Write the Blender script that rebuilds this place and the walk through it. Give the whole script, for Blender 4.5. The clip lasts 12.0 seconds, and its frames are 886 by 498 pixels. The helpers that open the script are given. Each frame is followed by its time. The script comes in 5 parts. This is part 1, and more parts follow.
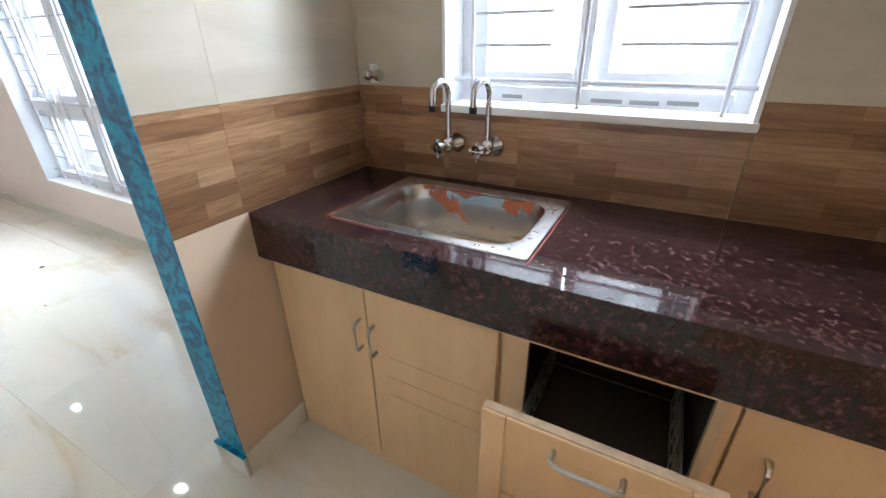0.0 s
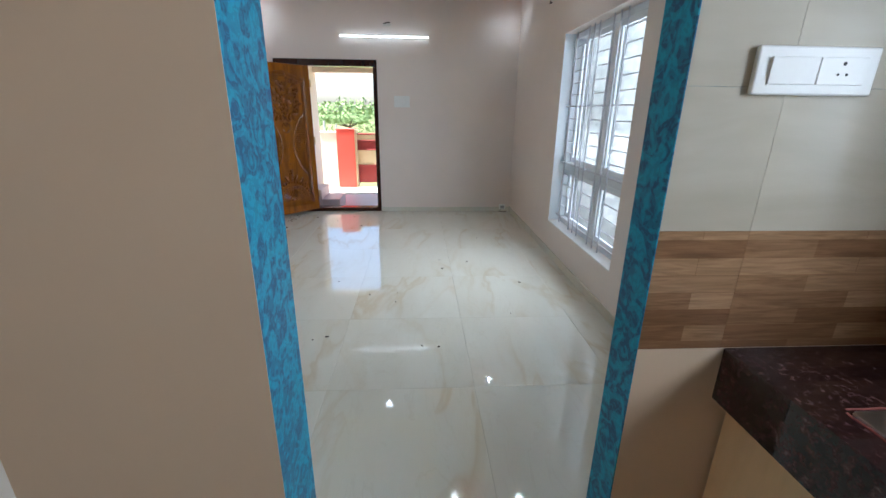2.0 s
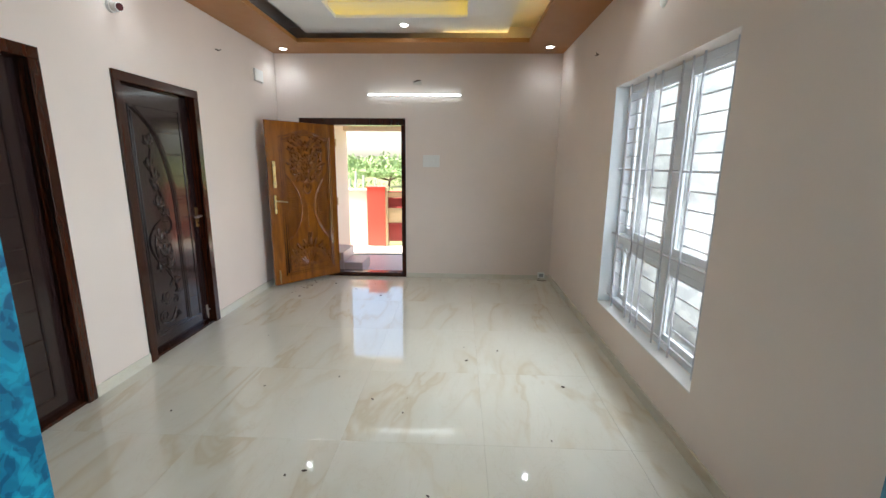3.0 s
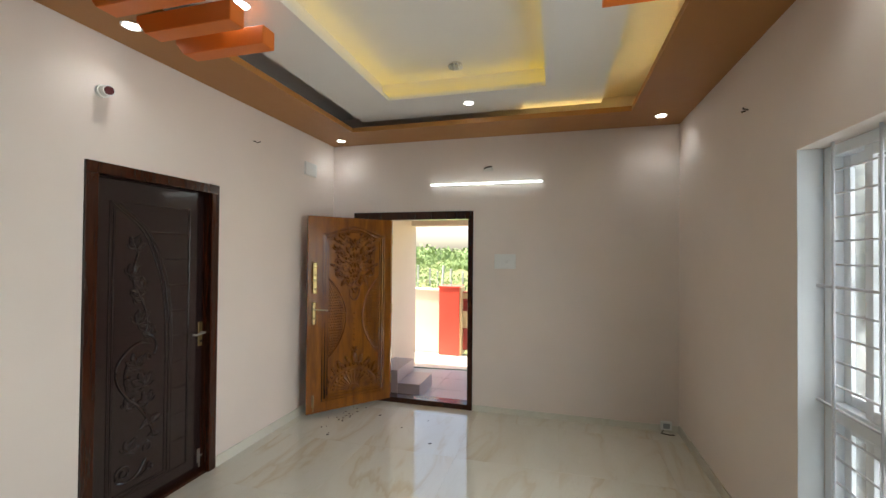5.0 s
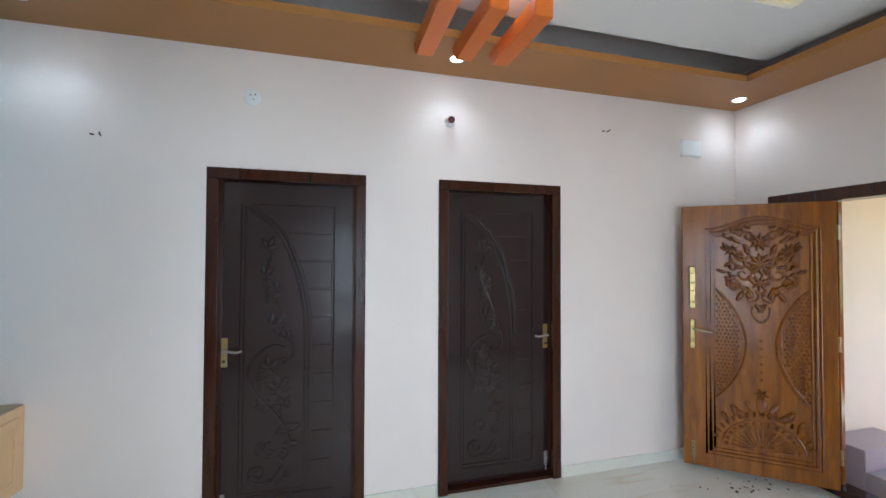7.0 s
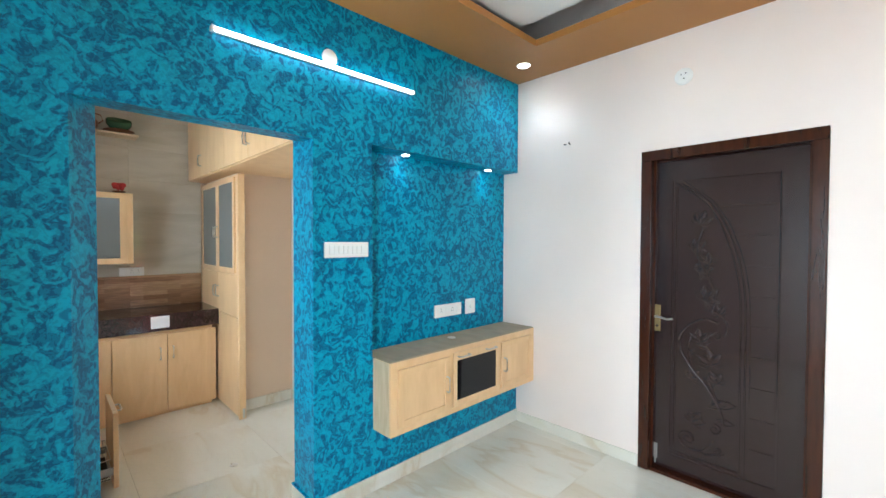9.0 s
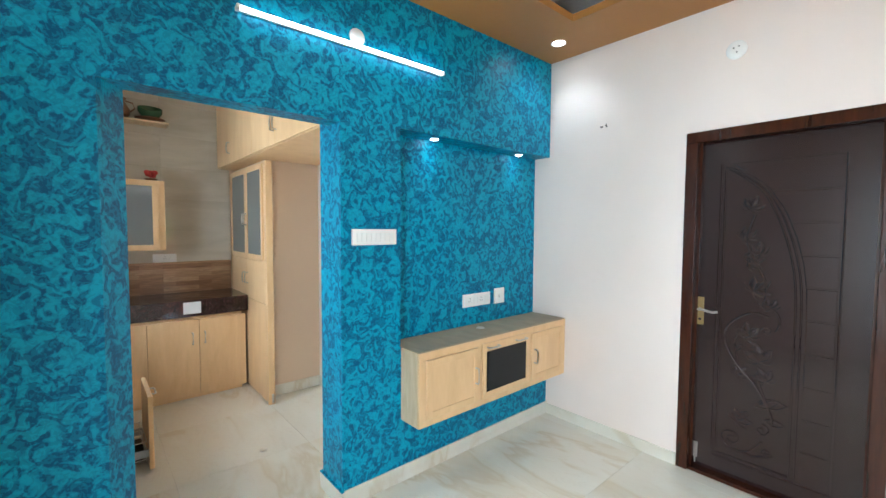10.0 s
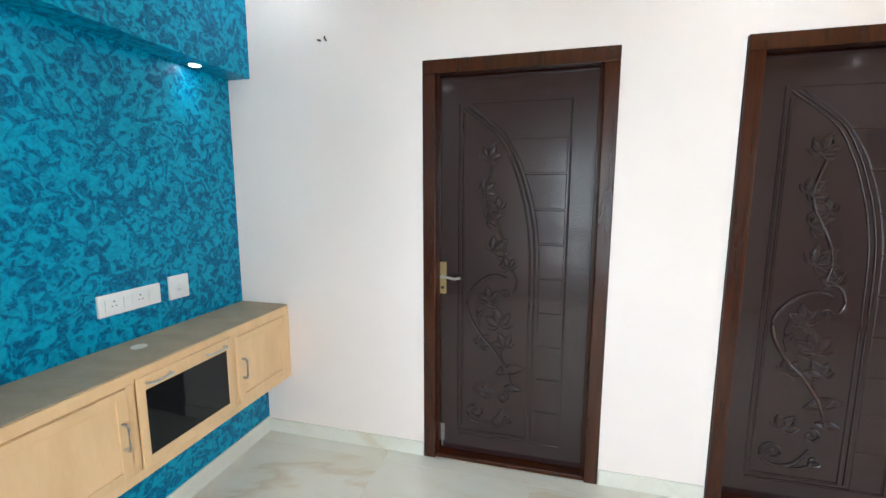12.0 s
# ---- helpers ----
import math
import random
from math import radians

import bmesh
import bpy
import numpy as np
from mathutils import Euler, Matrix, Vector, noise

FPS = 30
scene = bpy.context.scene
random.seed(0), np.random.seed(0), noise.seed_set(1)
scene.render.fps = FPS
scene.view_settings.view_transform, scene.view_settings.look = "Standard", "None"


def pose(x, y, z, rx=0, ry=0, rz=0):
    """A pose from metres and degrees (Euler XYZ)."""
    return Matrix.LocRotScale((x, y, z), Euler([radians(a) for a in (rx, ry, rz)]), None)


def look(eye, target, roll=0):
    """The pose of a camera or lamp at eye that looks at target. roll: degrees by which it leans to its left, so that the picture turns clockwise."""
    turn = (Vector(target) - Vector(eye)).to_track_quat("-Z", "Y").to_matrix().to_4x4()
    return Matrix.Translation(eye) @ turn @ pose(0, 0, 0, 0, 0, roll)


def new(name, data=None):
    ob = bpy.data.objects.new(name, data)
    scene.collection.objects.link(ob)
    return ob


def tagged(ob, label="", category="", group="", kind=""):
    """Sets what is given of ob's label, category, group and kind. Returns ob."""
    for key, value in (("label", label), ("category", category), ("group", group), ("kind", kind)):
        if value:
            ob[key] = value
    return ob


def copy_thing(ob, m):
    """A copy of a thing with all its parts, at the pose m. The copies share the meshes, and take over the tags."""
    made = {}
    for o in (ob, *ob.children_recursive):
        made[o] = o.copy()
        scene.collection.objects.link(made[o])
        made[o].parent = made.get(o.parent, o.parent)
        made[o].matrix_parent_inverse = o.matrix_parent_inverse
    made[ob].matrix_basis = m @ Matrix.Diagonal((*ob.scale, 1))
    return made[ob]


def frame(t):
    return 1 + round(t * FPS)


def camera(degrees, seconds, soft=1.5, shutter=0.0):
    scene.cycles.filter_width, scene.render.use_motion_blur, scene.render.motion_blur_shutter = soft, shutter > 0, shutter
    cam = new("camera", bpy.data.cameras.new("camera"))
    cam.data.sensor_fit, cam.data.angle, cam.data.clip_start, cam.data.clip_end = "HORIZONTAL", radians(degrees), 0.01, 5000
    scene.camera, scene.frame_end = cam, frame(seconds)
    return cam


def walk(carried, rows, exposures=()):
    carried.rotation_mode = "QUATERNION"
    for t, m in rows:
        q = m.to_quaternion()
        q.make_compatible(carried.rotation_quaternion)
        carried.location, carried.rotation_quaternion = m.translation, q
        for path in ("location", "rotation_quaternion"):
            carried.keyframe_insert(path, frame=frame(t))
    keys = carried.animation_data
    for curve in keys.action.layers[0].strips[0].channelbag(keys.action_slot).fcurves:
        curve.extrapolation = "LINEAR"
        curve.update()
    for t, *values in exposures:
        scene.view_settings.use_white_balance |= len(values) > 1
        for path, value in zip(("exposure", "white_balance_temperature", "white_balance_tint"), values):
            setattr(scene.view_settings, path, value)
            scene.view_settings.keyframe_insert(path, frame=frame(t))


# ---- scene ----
cam = camera(94.0, 12.0)
PATH = [
    (0, (0.55, 0.442, 1.323), (-0.309, 2.009, 0.424), -0.7),
    (0.5, (0.592, 0.439, 1.344), (-0.84, 1.506, 0.443), 0.0),
    (1, (0.565, 0.407, 1.374), (-1.13, 1.018, 0.505), 0.3),
    (1.5, (0.521, 0.39, 1.416), (-1.304, 0.686, 0.651), 0.5),
    (2, (0.366, 0.406, 1.432), (-1.528, 0.517, 0.799), 0.7),
    (2.5, (0.037, 0.479, 1.458), (-1.899, 0.473, 0.955), 0.9),
    (3, (-0.312, 0.537, 1.517), (-2.271, 0.463, 1.113), 0.6),
    (4.8, (-1.374, 0.656, 1.621), (-3.33, 0.239, 1.623), 0.4),
    (5, (-1.506, 0.67, 1.617), (-3.435, 0.142, 1.643), 0.5),
    (5.5, (-1.805, 0.638, 1.625), (-3.616, -0.209, 1.675), 0.6),
    (6, (-2.068, 0.688, 1.591), (-3.636, -0.552, 1.656), 0.3),
    (6.5, (-2.267, 0.785, 1.585), (-3.412, -0.854, 1.64), 0.2),
    (7, (-2.43, 0.894, 1.594), (-2.965, -1.033, 1.634), 0.2),
    (7.5, (-2.555, 0.95, 1.526), (-2.428, -1.045, 1.583), 0.2),
    (7.7, (-2.625, 0.967, 1.525), (-2.235, -0.994, 1.573), -0.3),
    (9.3, (-2.818, 1.092, 1.535), (-1.299, -0.207, 1.467), 0.4),
    (9.5, (-2.813, 1.085, 1.537), (-1.273, -0.19, 1.458), 0.4),
    (10, (-2.727, 1.054, 1.526), (-1.213, -0.249, 1.425), 0.3),
    (10.5, (-2.581, 1.034, 1.523), (-1.204, -0.41, 1.39), 0.3),
    (11, (-2.479, 0.896, 1.495), (-1.335, -0.736, 1.324), 0.2),
    (11.5, (-2.452, 0.616, 1.494), (-1.623, -1.193, 1.287), 0.2),
    (12, (-2.38, 0.268, 1.477), (-1.885, -1.65, 1.203), 0.1),
]
EXPOSURES = (
    (0.0, 3.15, 6200, 13), (0.5, 2.65, 6300, 13), (1.0, 2.5, 6700, 13), (1.5, 2.45, 6500, 11), (2.0, 2.05, 6050, 10),
    (3.2, 2.18, 6900, 10), (4.8, 1.85, 7300, 10), (5.1, 1.85, 7200, 10), (5.5, 2.1, 6050, 8), (6.0, 2.15, 5950, 7),
    (6.5, 2.2, 5900, 7), (7.0, 2.3, 5900, 8), (7.7, 2.7, 5850, 7), (9.3, 3.05, 6300, 8), (11.0, 2.88, 6300, 8), (12.0, 2.95, 6300, 8))
walk(cam, [(t, look(eye, target, roll)) for t, eye, target, roll in PATH], EXPOSURES)

# ---- light ----
SUN_DIR = Vector((0.10, -0.42, 0.90)).normalized()
world = bpy.data.worlds.new("sky")
scene.world = world
world.use_nodes = True
wn = world.node_tree
sky = wn.nodes.new("ShaderNodeTexSky")
sky.sky_type = "NISHITA"
sky.sun_disc = False
sky.sun_elevation = math.asin(SUN_DIR.z)
sky.sun_rotation = math.atan2(SUN_DIR.x, SUN_DIR.y)
sky.dust_density = 3.0
wn.nodes["Background"].inputs["Strength"].default_value = 0.15
wn.links.new(sky.outputs[0], wn.nodes["Background"].inputs["Color"])
sun = new("sun", bpy.data.lights.new("sun", "SUN"))
sun.data.energy, sun.data.angle, sun.data.color = 5.0, radians(0.6), (1.0, 0.95, 0.88)
sun.matrix_world = look(SUN_DIR * 30, (0, 0, 0))


def area_lamp(name, eye, target, w, h, watts, color):
    lamp = new(name, bpy.data.lights.new(name, "AREA"))
    lamp.data.shape, lamp.data.size, lamp.data.size_y = "RECTANGLE", w, h
    lamp.data.energy, lamp.data.color = watts, color
    lamp.matrix_world = look(eye, target)
    return lamp


def spot_lamp(name, eye, target, watts, color, angle=115):
    lamp = new(name, bpy.data.lights.new(name, "SPOT"))
    lamp.data.energy, lamp.data.color = watts, color
    lamp.data.spot_size, lamp.data.spot_blend, lamp.data.shadow_soft_size = radians(angle), 0.7, 0.03
    lamp.matrix_world = look(eye, target)
    return lamp



DAY = (0.80, 0.90, 1.0)
# tilted down into the rooms, as the sky stands above the openings
for z in (0.83, 1.72):
    area_lamp("daylight_hall_window", (-3.08, 2.20, z), (-3.08, 0.20, z - 0.80), 1.70, 1.0, 20, DAY)
area_lamp("daylight_kitchen_window", (0.295, 2.24, 1.66), (0.295, 0.24, 0.92), 1.0, 1.2, 21, DAY)

# ---- materials ----


class Nodes:
    """A small wrapper round a node material."""

    def __init__(self, name):
        self.m = bpy.data.materials.new(name)
        self.m.use_nodes = True
        self.t = self.m.node_tree
        self.b = self.t.nodes["Principled BSDF"]

    def add(self, kind, **values):
        n = self.t.nodes.new("ShaderNode" + kind)
        for k, v in values.items():
            n.inputs[k.replace("_", " ")].default_value = v
        return n

    def link(self, a, b):
        self.t.links.new(a, b)

    def coords(self, scale=(1, 1, 1), turn=(0, 0, 0), jitter=0.0):
        c = self.add("TexCoord")
        out = c.outputs["Object"]
        if jitter:
            info = self.add("ObjectInfo")
            mul = self.add("VectorMath")
            mul.operation = "MULTIPLY_ADD"
            comb = self.add("CombineXYZ")
            for i, f in enumerate((1.0, 0.63, 0.37)):
                k = self.add("Math")
                k.operation = "MULTIPLY"
                k.inputs[1].default_value = jitter * f
                self.link(info.outputs["Random"], k.inputs[0])
                self.link(k.outputs[0], comb.inputs[i])
            mul.inputs[1].default_value = (1, 1, 1)
            self.link(out, mul.inputs[0])
            self.link(comb.outputs[0], mul.inputs[2])
            out = mul.outputs[0]
        p = self.add("Mapping")
        p.inputs["Scale"].default_value = scale
        p.inputs["Rotation"].default_value = [radians(a) for a in turn]
        self.link(out, p.inputs["Vector"])
        return p.outputs[0]

    def noise(self, vec, scale, detail=4.0, rough=0.55, distort=0.0):
        n = self.add("TexNoise", Scale=scale, Detail=detail, Roughness=rough, Distortion=distort)
        self.link(vec, n.inputs["Vector"])
        return n.outputs["Fac"]

    def ramp(self, fac, stops):
        r = self.add("ValToRGB")
        e = r.color_ramp.elements
        while len(e) < len(stops):
            e.new(0.5)
        for el, (p, c) in zip(e, stops):
            el.position, el.color = p, (*c, 1)
        self.link(fac, r.inputs[0])
        return r.outputs[0]

    def mix(self, fac, a, b, mode="MIX"):
        n = self.add("Mix")
        n.data_type, n.blend_type = "RGBA", mode
        for s, v in ((0, fac), (6, a), (7, b)):
            if hasattr(v, "links"):
                self.link(v, n.inputs[s])
            else:
                n.inputs[s].default_value = v if s == 0 else (*v, 1)
        return n.outputs[2]

    def color(self, out):
        self.link(out, self.b.inputs["Base Color"])

    def rough(self, fac, lo, hi):
        r = self.add("MapRange")
        r.inputs["To Min"].default_value, r.inputs["To Max"].default_value = lo, hi
        self.link(fac, r.inputs["Value"])
        self.link(r.outputs[0], self.b.inputs["Roughness"])

    def bump(self, height, strength, distance=0.002):
        n = self.add("Bump", Strength=strength, Distance=distance)
        self.link(height, n.inputs["Height"])
        self.link(n.outputs[0], self.b.inputs["Normal"])

    def set(self, **values):
        for k, v in values.items():
            self.b.inputs[k.replace("_", " ")].default_value = v
        return self


def mul(c, f):
    return tuple(min(1.0, x * f) for x in c)


def painted(name, c, rough=0.6, vary=0.08, bump=0.15, spec=0.4):
    n = Nodes(name)
    v = n.coords()
    big, fine = n.noise(v, 1.3, 3), n.noise(v, 240, 2)
    n.color(n.mix(big, mul(c, 1 - vary), mul(c, 1 + vary)))
    n.rough(n.noise(v, 9), rough - 0.06, rough + 0.08)
    n.bump(fine, bump, 0.001)
    n.set(Specular_IOR_Level=spec)
    return n.m


def wood(name, c, dark, scale=(14, 14, 1.2), rough=0.4, coat=0.0, jitter=3.0, contrast=(0.35, 0.7), spec=0.5):
    n = Nodes(name)
    v = n.coords(scale, jitter=jitter)
    grain = n.noise(v, 1.4, 6, 0.6, 0.6)
    fine = n.noise(v, 9.0, 4, 0.6)
    base = n.ramp(grain, [(contrast[0], dark), (contrast[1], c)])
    n.color(n.mix(0.25, base, n.ramp(fine, [(0.3, dark), (0.7, c)])))
    n.rough(fine, rough - 0.08, rough + 0.1)
    n.bump(fine, 0.12, 0.0008)
    n.set(Coat_Weight=coat, Coat_Roughness=0.09, Specular_IOR_Level=spec)
    return n.m


def metal(name, c, rough=0.25, scratch=60):
    n = Nodes(name)
    v = n.coords((1, 1, 6))
    f = n.noise(v, scratch, 4)
    n.color(n.mix(f, mul(c, 0.85), c))
    n.rough(f, rough * 0.88, rough * 1.15)
    n.set(Metallic=1.0)
    return n.m


def glowing(name, c, strength):
    n = Nodes(name)
    n.set(Base_Color=(*c, 1), Emission_Color=(*c, 1), Emission_Strength=strength)
    return n.m


def teal_paint():
    n = Nodes("teal_brushed_paint")
    v = n.coords()
    strokes = n.noise(v, 15, 1.8, 0.55, 1.7)
    flecks = n.noise(v, 38, 2.0, 0.5, 1.8)
    big = n.noise(v, 2.2, 2)
    a = n.ramp(strokes, [(0.44, (0.0, 0.088, 0.182)), (0.485, (0.0, 0.138, 0.255)), (0.505, (0.001, 0.290, 0.455)), (0.60, (0.003, 0.385, 0.555))])
    a = n.mix(0.32, a, n.ramp(flecks, [(0.47, (0.0, 0.09, 0.20)), (0.51, (0.002, 0.36, 0.55))]))
    n.color(n.mix(big, a, n.mix(0.3, a, (0.0, 0.14, 0.28))))
    n.rough(strokes, 0.34, 0.46)
    n.set(Specular_IOR_Level=0.25)
    n.bump(strokes, 0.2, 0.002)
    return n.m


def marble(name, tile=False):
    n = Nodes(name)
    v = n.coords((0.55, 1.5, 1), (0, 0, 32), jitter=31.0 if tile else 0.0)
    cloud = n.noise(v, 1.6, 4, 0.55, 0.4)
    warp = n.noise(v, 1.15, 4, 0.55, 0.9)
    vein = n.ramp(warp, [(0.445, (0, 0, 0)), (0.493, (0.6, 0.6, 0.6)), (0.507, (0.75, 0.75, 0.75)), (0.525, (0.25, 0.25, 0.25)), (0.60, (0, 0, 0))])
    mask = n.ramp(n.noise(v, 0.9, 2), [(0.42, (0, 0, 0)), (0.60, (1, 1, 1))])
    thin = n.ramp(n.noise(v, 2.6, 5, 0.6, 1.6), [(0.490, (0, 0, 0)), (0.5, (1, 1, 1)), (0.512, (0, 0, 0))])
    base = n.mix(cloud, (0.65, 0.62, 0.52), (0.77, 0.755, 0.68))
    f = n.mix(1.0, vein, mask, "MULTIPLY")
    c = n.mix(f, base, (0.60, 0.51, 0.36))
    c2 = n.mix(0.14, c, n.mix(thin, c, (0.48, 0.40, 0.27)))
    n.color(c2)
    n.rough(n.noise(v, 30), 0.03, 0.07)
    n.set(Specular_IOR_Level=0.8)
    return n.m


def granite():
    n = Nodes("polished_brown_granite")
    v = n.coords()
    vo = n.add("TexVoronoi", Scale=95.0)
    n.link(v, vo.inputs["Vector"])
    speck = n.noise(v, 62, 5, 0.75)
    cloud = n.noise(v, 11, 4, 0.6)
    base = n.ramp(speck, [(0.40, (0.010, 0.006, 0.007)), (0.52, (0.042, 0.017, 0.017)), (0.61, (0.085, 0.042, 0.039)), (0.72, (0.155, 0.105, 0.10))])
    dark = n.ramp(cloud, [(0.35, (0.5, 0.48, 0.5)), (0.65, (1, 1, 1))])
    n.color(n.mix(0.8, base, dark, "MULTIPLY"))
    n.rough(speck, 0.03, 0.065)
    n.set(Specular_IOR_Level=0.48)
    return n.m


def wood_tile(name, along):
    """Glazed dado tile printed with short strips of brown timber; along: the axis on which the strips run."""
    n = Nodes(name)
    c = n.add("TexCoord")
    sep = n.add("SeparateXYZ")
    n.link(c.outputs["Object"], sep.inputs[0])
    comb = n.add("CombineXYZ")
    n.link(sep.outputs[0 if along == "x" else 1], comb.inputs[0])
    n.link(sep.outputs[2], comb.inputs[1])
    br = n.add("TexBrick", Scale=1.0)
    br.inputs["Brick Width"].default_value, br.inputs["Row Height"].default_value = 0.31, 0.043
    br.inputs["Mortar Size"].default_value = 0.0006
    br.inputs["Color1"].default_value = (0.46, 0.285, 0.165, 1)
    br.inputs["Color2"].default_value = (0.20, 0.10, 0.05, 1)
    br.inputs["Mortar"].default_value = (0.28, 0.155, 0.085, 1)
    br.offset, br.squash = 0.37, 1.0
    n.link(comb.outputs[0], br.inputs["Vector"])
    st = n.add("Mapping")
    st.inputs["Scale"].default_value = (2.2, 26, 1)
    n.link(comb.outputs[0], st.inputs["Vector"])
    g = n.noise(st.outputs[0], 2.4, 5, 0.6, 1.5)
    n.color(n.mix(0.75, br.outputs["Color"], n.ramp(g, [(0.3, (0.52, 0.48, 0.44)), (0.68, (1.15, 1.1, 1.05))]), "MULTIPLY"))
    n.rough(g, 0.10, 0.2)
    return n.m


def cream_tile():
    n = Nodes("cream_wall_tile")
    v = n.coords((0.6, 0.6, 2.6), jitter=9.0)
    c = n.noise(v, 2.2, 4, 0.55, 0.5)
    n.color(n.ramp(c, [(0.3, (0.47, 0.42, 0.33)), (0.7, (0.60, 0.55, 0.455))]))
    n.rough(c, 0.06, 0.1)
    return n.m


def leaf_glass():
    n = Nodes("frosted_leaf_glass")
    v = n.coords((1, 1, 1.5), (0, 24, 0))
    vo = n.add("TexVoronoi", Scale=13.0)
    n.link(v, vo.inputs["Vector"])
    sep = n.add("SeparateXYZ")
    n.link(vo.outputs["Color"], sep.inputs[0])
    n.color(n.mix(sep.outputs[0], (0.078, 0.082, 0.080), (0.150, 0.153, 0.145)))
    n.set(Roughness=0.36, Transmission_Weight=0.94, IOR=1.45)
    n.bump(vo.outputs["Distance"], 0.3, 0.006)
    return n.m


def foliage(name, a, b):
    n = Nodes(name)
    g = n.add("NewGeometry")
    n.color(n.mix(g.outputs["Random Per Island"], a, b))
    n.set(Roughness=0.6, Specular_IOR_Level=0.25)
    return n.m


def ground_mat(name, a, b, scale, rough=0.9):
    n = Nodes(name)
    v = n.coords()
    f, k = n.noise(v, scale, 6, 0.65), n.noise(v, scale * 14, 4)
    n.color(n.mix(k, n.mix(f, a, b), n.mix(f, b, a)))
    n.bump(k, 0.4, 0.01)
    n.set(Roughness=rough)
    return n.m


def rust_steel():
    n = Nodes("stained_steel_bowl")
    v = n.coords()
    f = n.noise(v, 7.0, 4, 0.6, 0.6)
    sep = n.add("SeparateXYZ")
    n.link(v, sep.inputs[0])
    side = n.add("MapRange")
    side.inputs["From Min"].default_value, side.inputs["From Max"].default_value = 1.52, 1.60
    n.link(sep.outputs[1], side.inputs["Value"])
    mask = n.ramp(n.mix(1.0, f, side.outputs[0], "MULTIPLY"), [(0.47, (0, 0, 0)), (0.485, (1, 1, 1))])
    fine = n.noise(n.coords((1, 8, 1)), 25, 2)
    n.color(n.mix(mask, n.mix(fine, (0.42, 0.41, 0.39), (0.50, 0.49, 0.47)), n.mix(fine, (0.30, 0.07, 0.03), (0.40, 0.13, 0.05))))
    inv = n.add("Invert")
    n.link(mask, inv.inputs["Color"])
    n.link(inv.outputs[0], n.b.inputs["Metallic"])
    n.rough(fine, 0.24, 0.28)
    return n.m


def moulded_skin():
    n = Nodes("dark_brown_moulded_door")
    v = n.coords((30, 30, 2.5))
    grain = n.noise(v, 6, 4)
    n.color(n.mix(grain, (0.0200, 0.0100, 0.0100), (0.0260, 0.0135, 0.0130)))
    n.bump(grain, 0.03, 0.0005)
    n.set(Roughness=0.20, Specular_IOR_Level=0.36, Coat_Weight=0.5, Coat_Roughness=0.08)
    return n.m


M_WALL = painted("peach_white_wall_paint", (0.80, 0.705, 0.645), 0.55)
M_BEIGE = painted("beige_kitchen_wall_paint", (0.66, 0.50, 0.36), 0.55)
M_GREYWALL = painted("pale_grey_wall_paint", (0.70, 0.66, 0.60), 0.6)
M_TEAL = teal_paint()
M_BROWN = painted("caramel_brown_ceiling_paint", (0.40, 0.175, 0.045), 0.38, 0.05, 0.05, 0.4)
M_CEIL = painted("white_ceiling_paint", (0.80, 0.78, 0.74), 0.7, 0.03)
M_ORANGE = painted("orange_beam_paint", (0.72, 0.17, 0.022), 0.4, 0.05)
M_MARBLE = marble("cream_marble_floor_tile", True)
M_SKIRT = marble("cream_marble_skirting")
M_JOINT = painted("tile_joint_grout", (0.60, 0.57, 0.46), 0.6)
M_GRANITE = granite()
M_BEECH = wood("light_beech_laminate", (0.83, 0.575, 0.325), (0.70, 0.455, 0.235), (5, 5, 1.0), 0.34)
M_PLY = wood("raw_plywood_edge", (0.76, 0.60, 0.40), (0.60, 0.44, 0.27), (20, 20, 3), 0.6)
M_DUSTYTOP = wood("dusty_laminate_top", (0.42, 0.33, 0.22), (0.30, 0.24, 0.16), (8, 3, 8), 0.5)
M_DARKDOOR = moulded_skin()
M_FRAME = wood("varnished_mahogany_frame", (0.058, 0.014, 0.005), (0.022, 0.005, 0.002), (18, 18, 1.5), 0.17, 0.15, spec=0.4)
M_TEAK = wood("varnished_teak", (0.37, 0.120, 0.004), (0.13, 0.034, 0.001), (9, 9, 1.0), 0.18, 0.45, spec=0.4)
M_TEAKDEEP = wood("carved_teak_relief", (0.31, 0.092, 0.003), (0.11, 0.027, 0.001), (12, 12, 3), 0.12, 0.8, spec=0.6)
M_CHROME = metal("polished_chrome", (0.75, 0.75, 0.76), 0.12)
M_STEEL = metal("brushed_steel", (0.62, 0.61, 0.59), 0.28)
M_STAINED = rust_steel()
M_BRASS = metal("antique_brass", (0.46, 0.34, 0.16), 0.3)
M_GOLD = metal("bright_brass", (0.70, 0.52, 0.22), 0.25)
M_WHITEPL = painted("white_plastic", (0.82, 0.82, 0.80), 0.3, 0.02, 0.02, 0.5)
M_GREYPL = painted("grey_plastic", (0.35, 0.36, 0.37), 0.4)
M_BLACK = painted("black_plastic", (0.012, 0.011, 0.011), 0.3)
M_UPVC = painted("white_window_frame", (0.78, 0.81, 0.84), 0.32, 0.02, 0.02)
M_GRILLE = painted("silver_painted_grille", (0.60, 0.60, 0.64), 0.35)
M_LEAFGLASS = leaf_glass()
M_PANTRYGLASS = Nodes("grey_frosted_glass").set(Base_Color=(0.17, 0.185, 0.18, 1), Roughness=0.06).m
M_DARKGLASS = Nodes("black_glass").set(Base_Color=(0.008, 0.009, 0.010, 1), Roughness=0.04, Specular_IOR_Level=0.28).m
# near-black colour that paints in the shade inside the drawer cabinet
M_CABINSHADE = painted("cabinet_inside_shade", (0.055, 0.045, 0.035), 0.7)
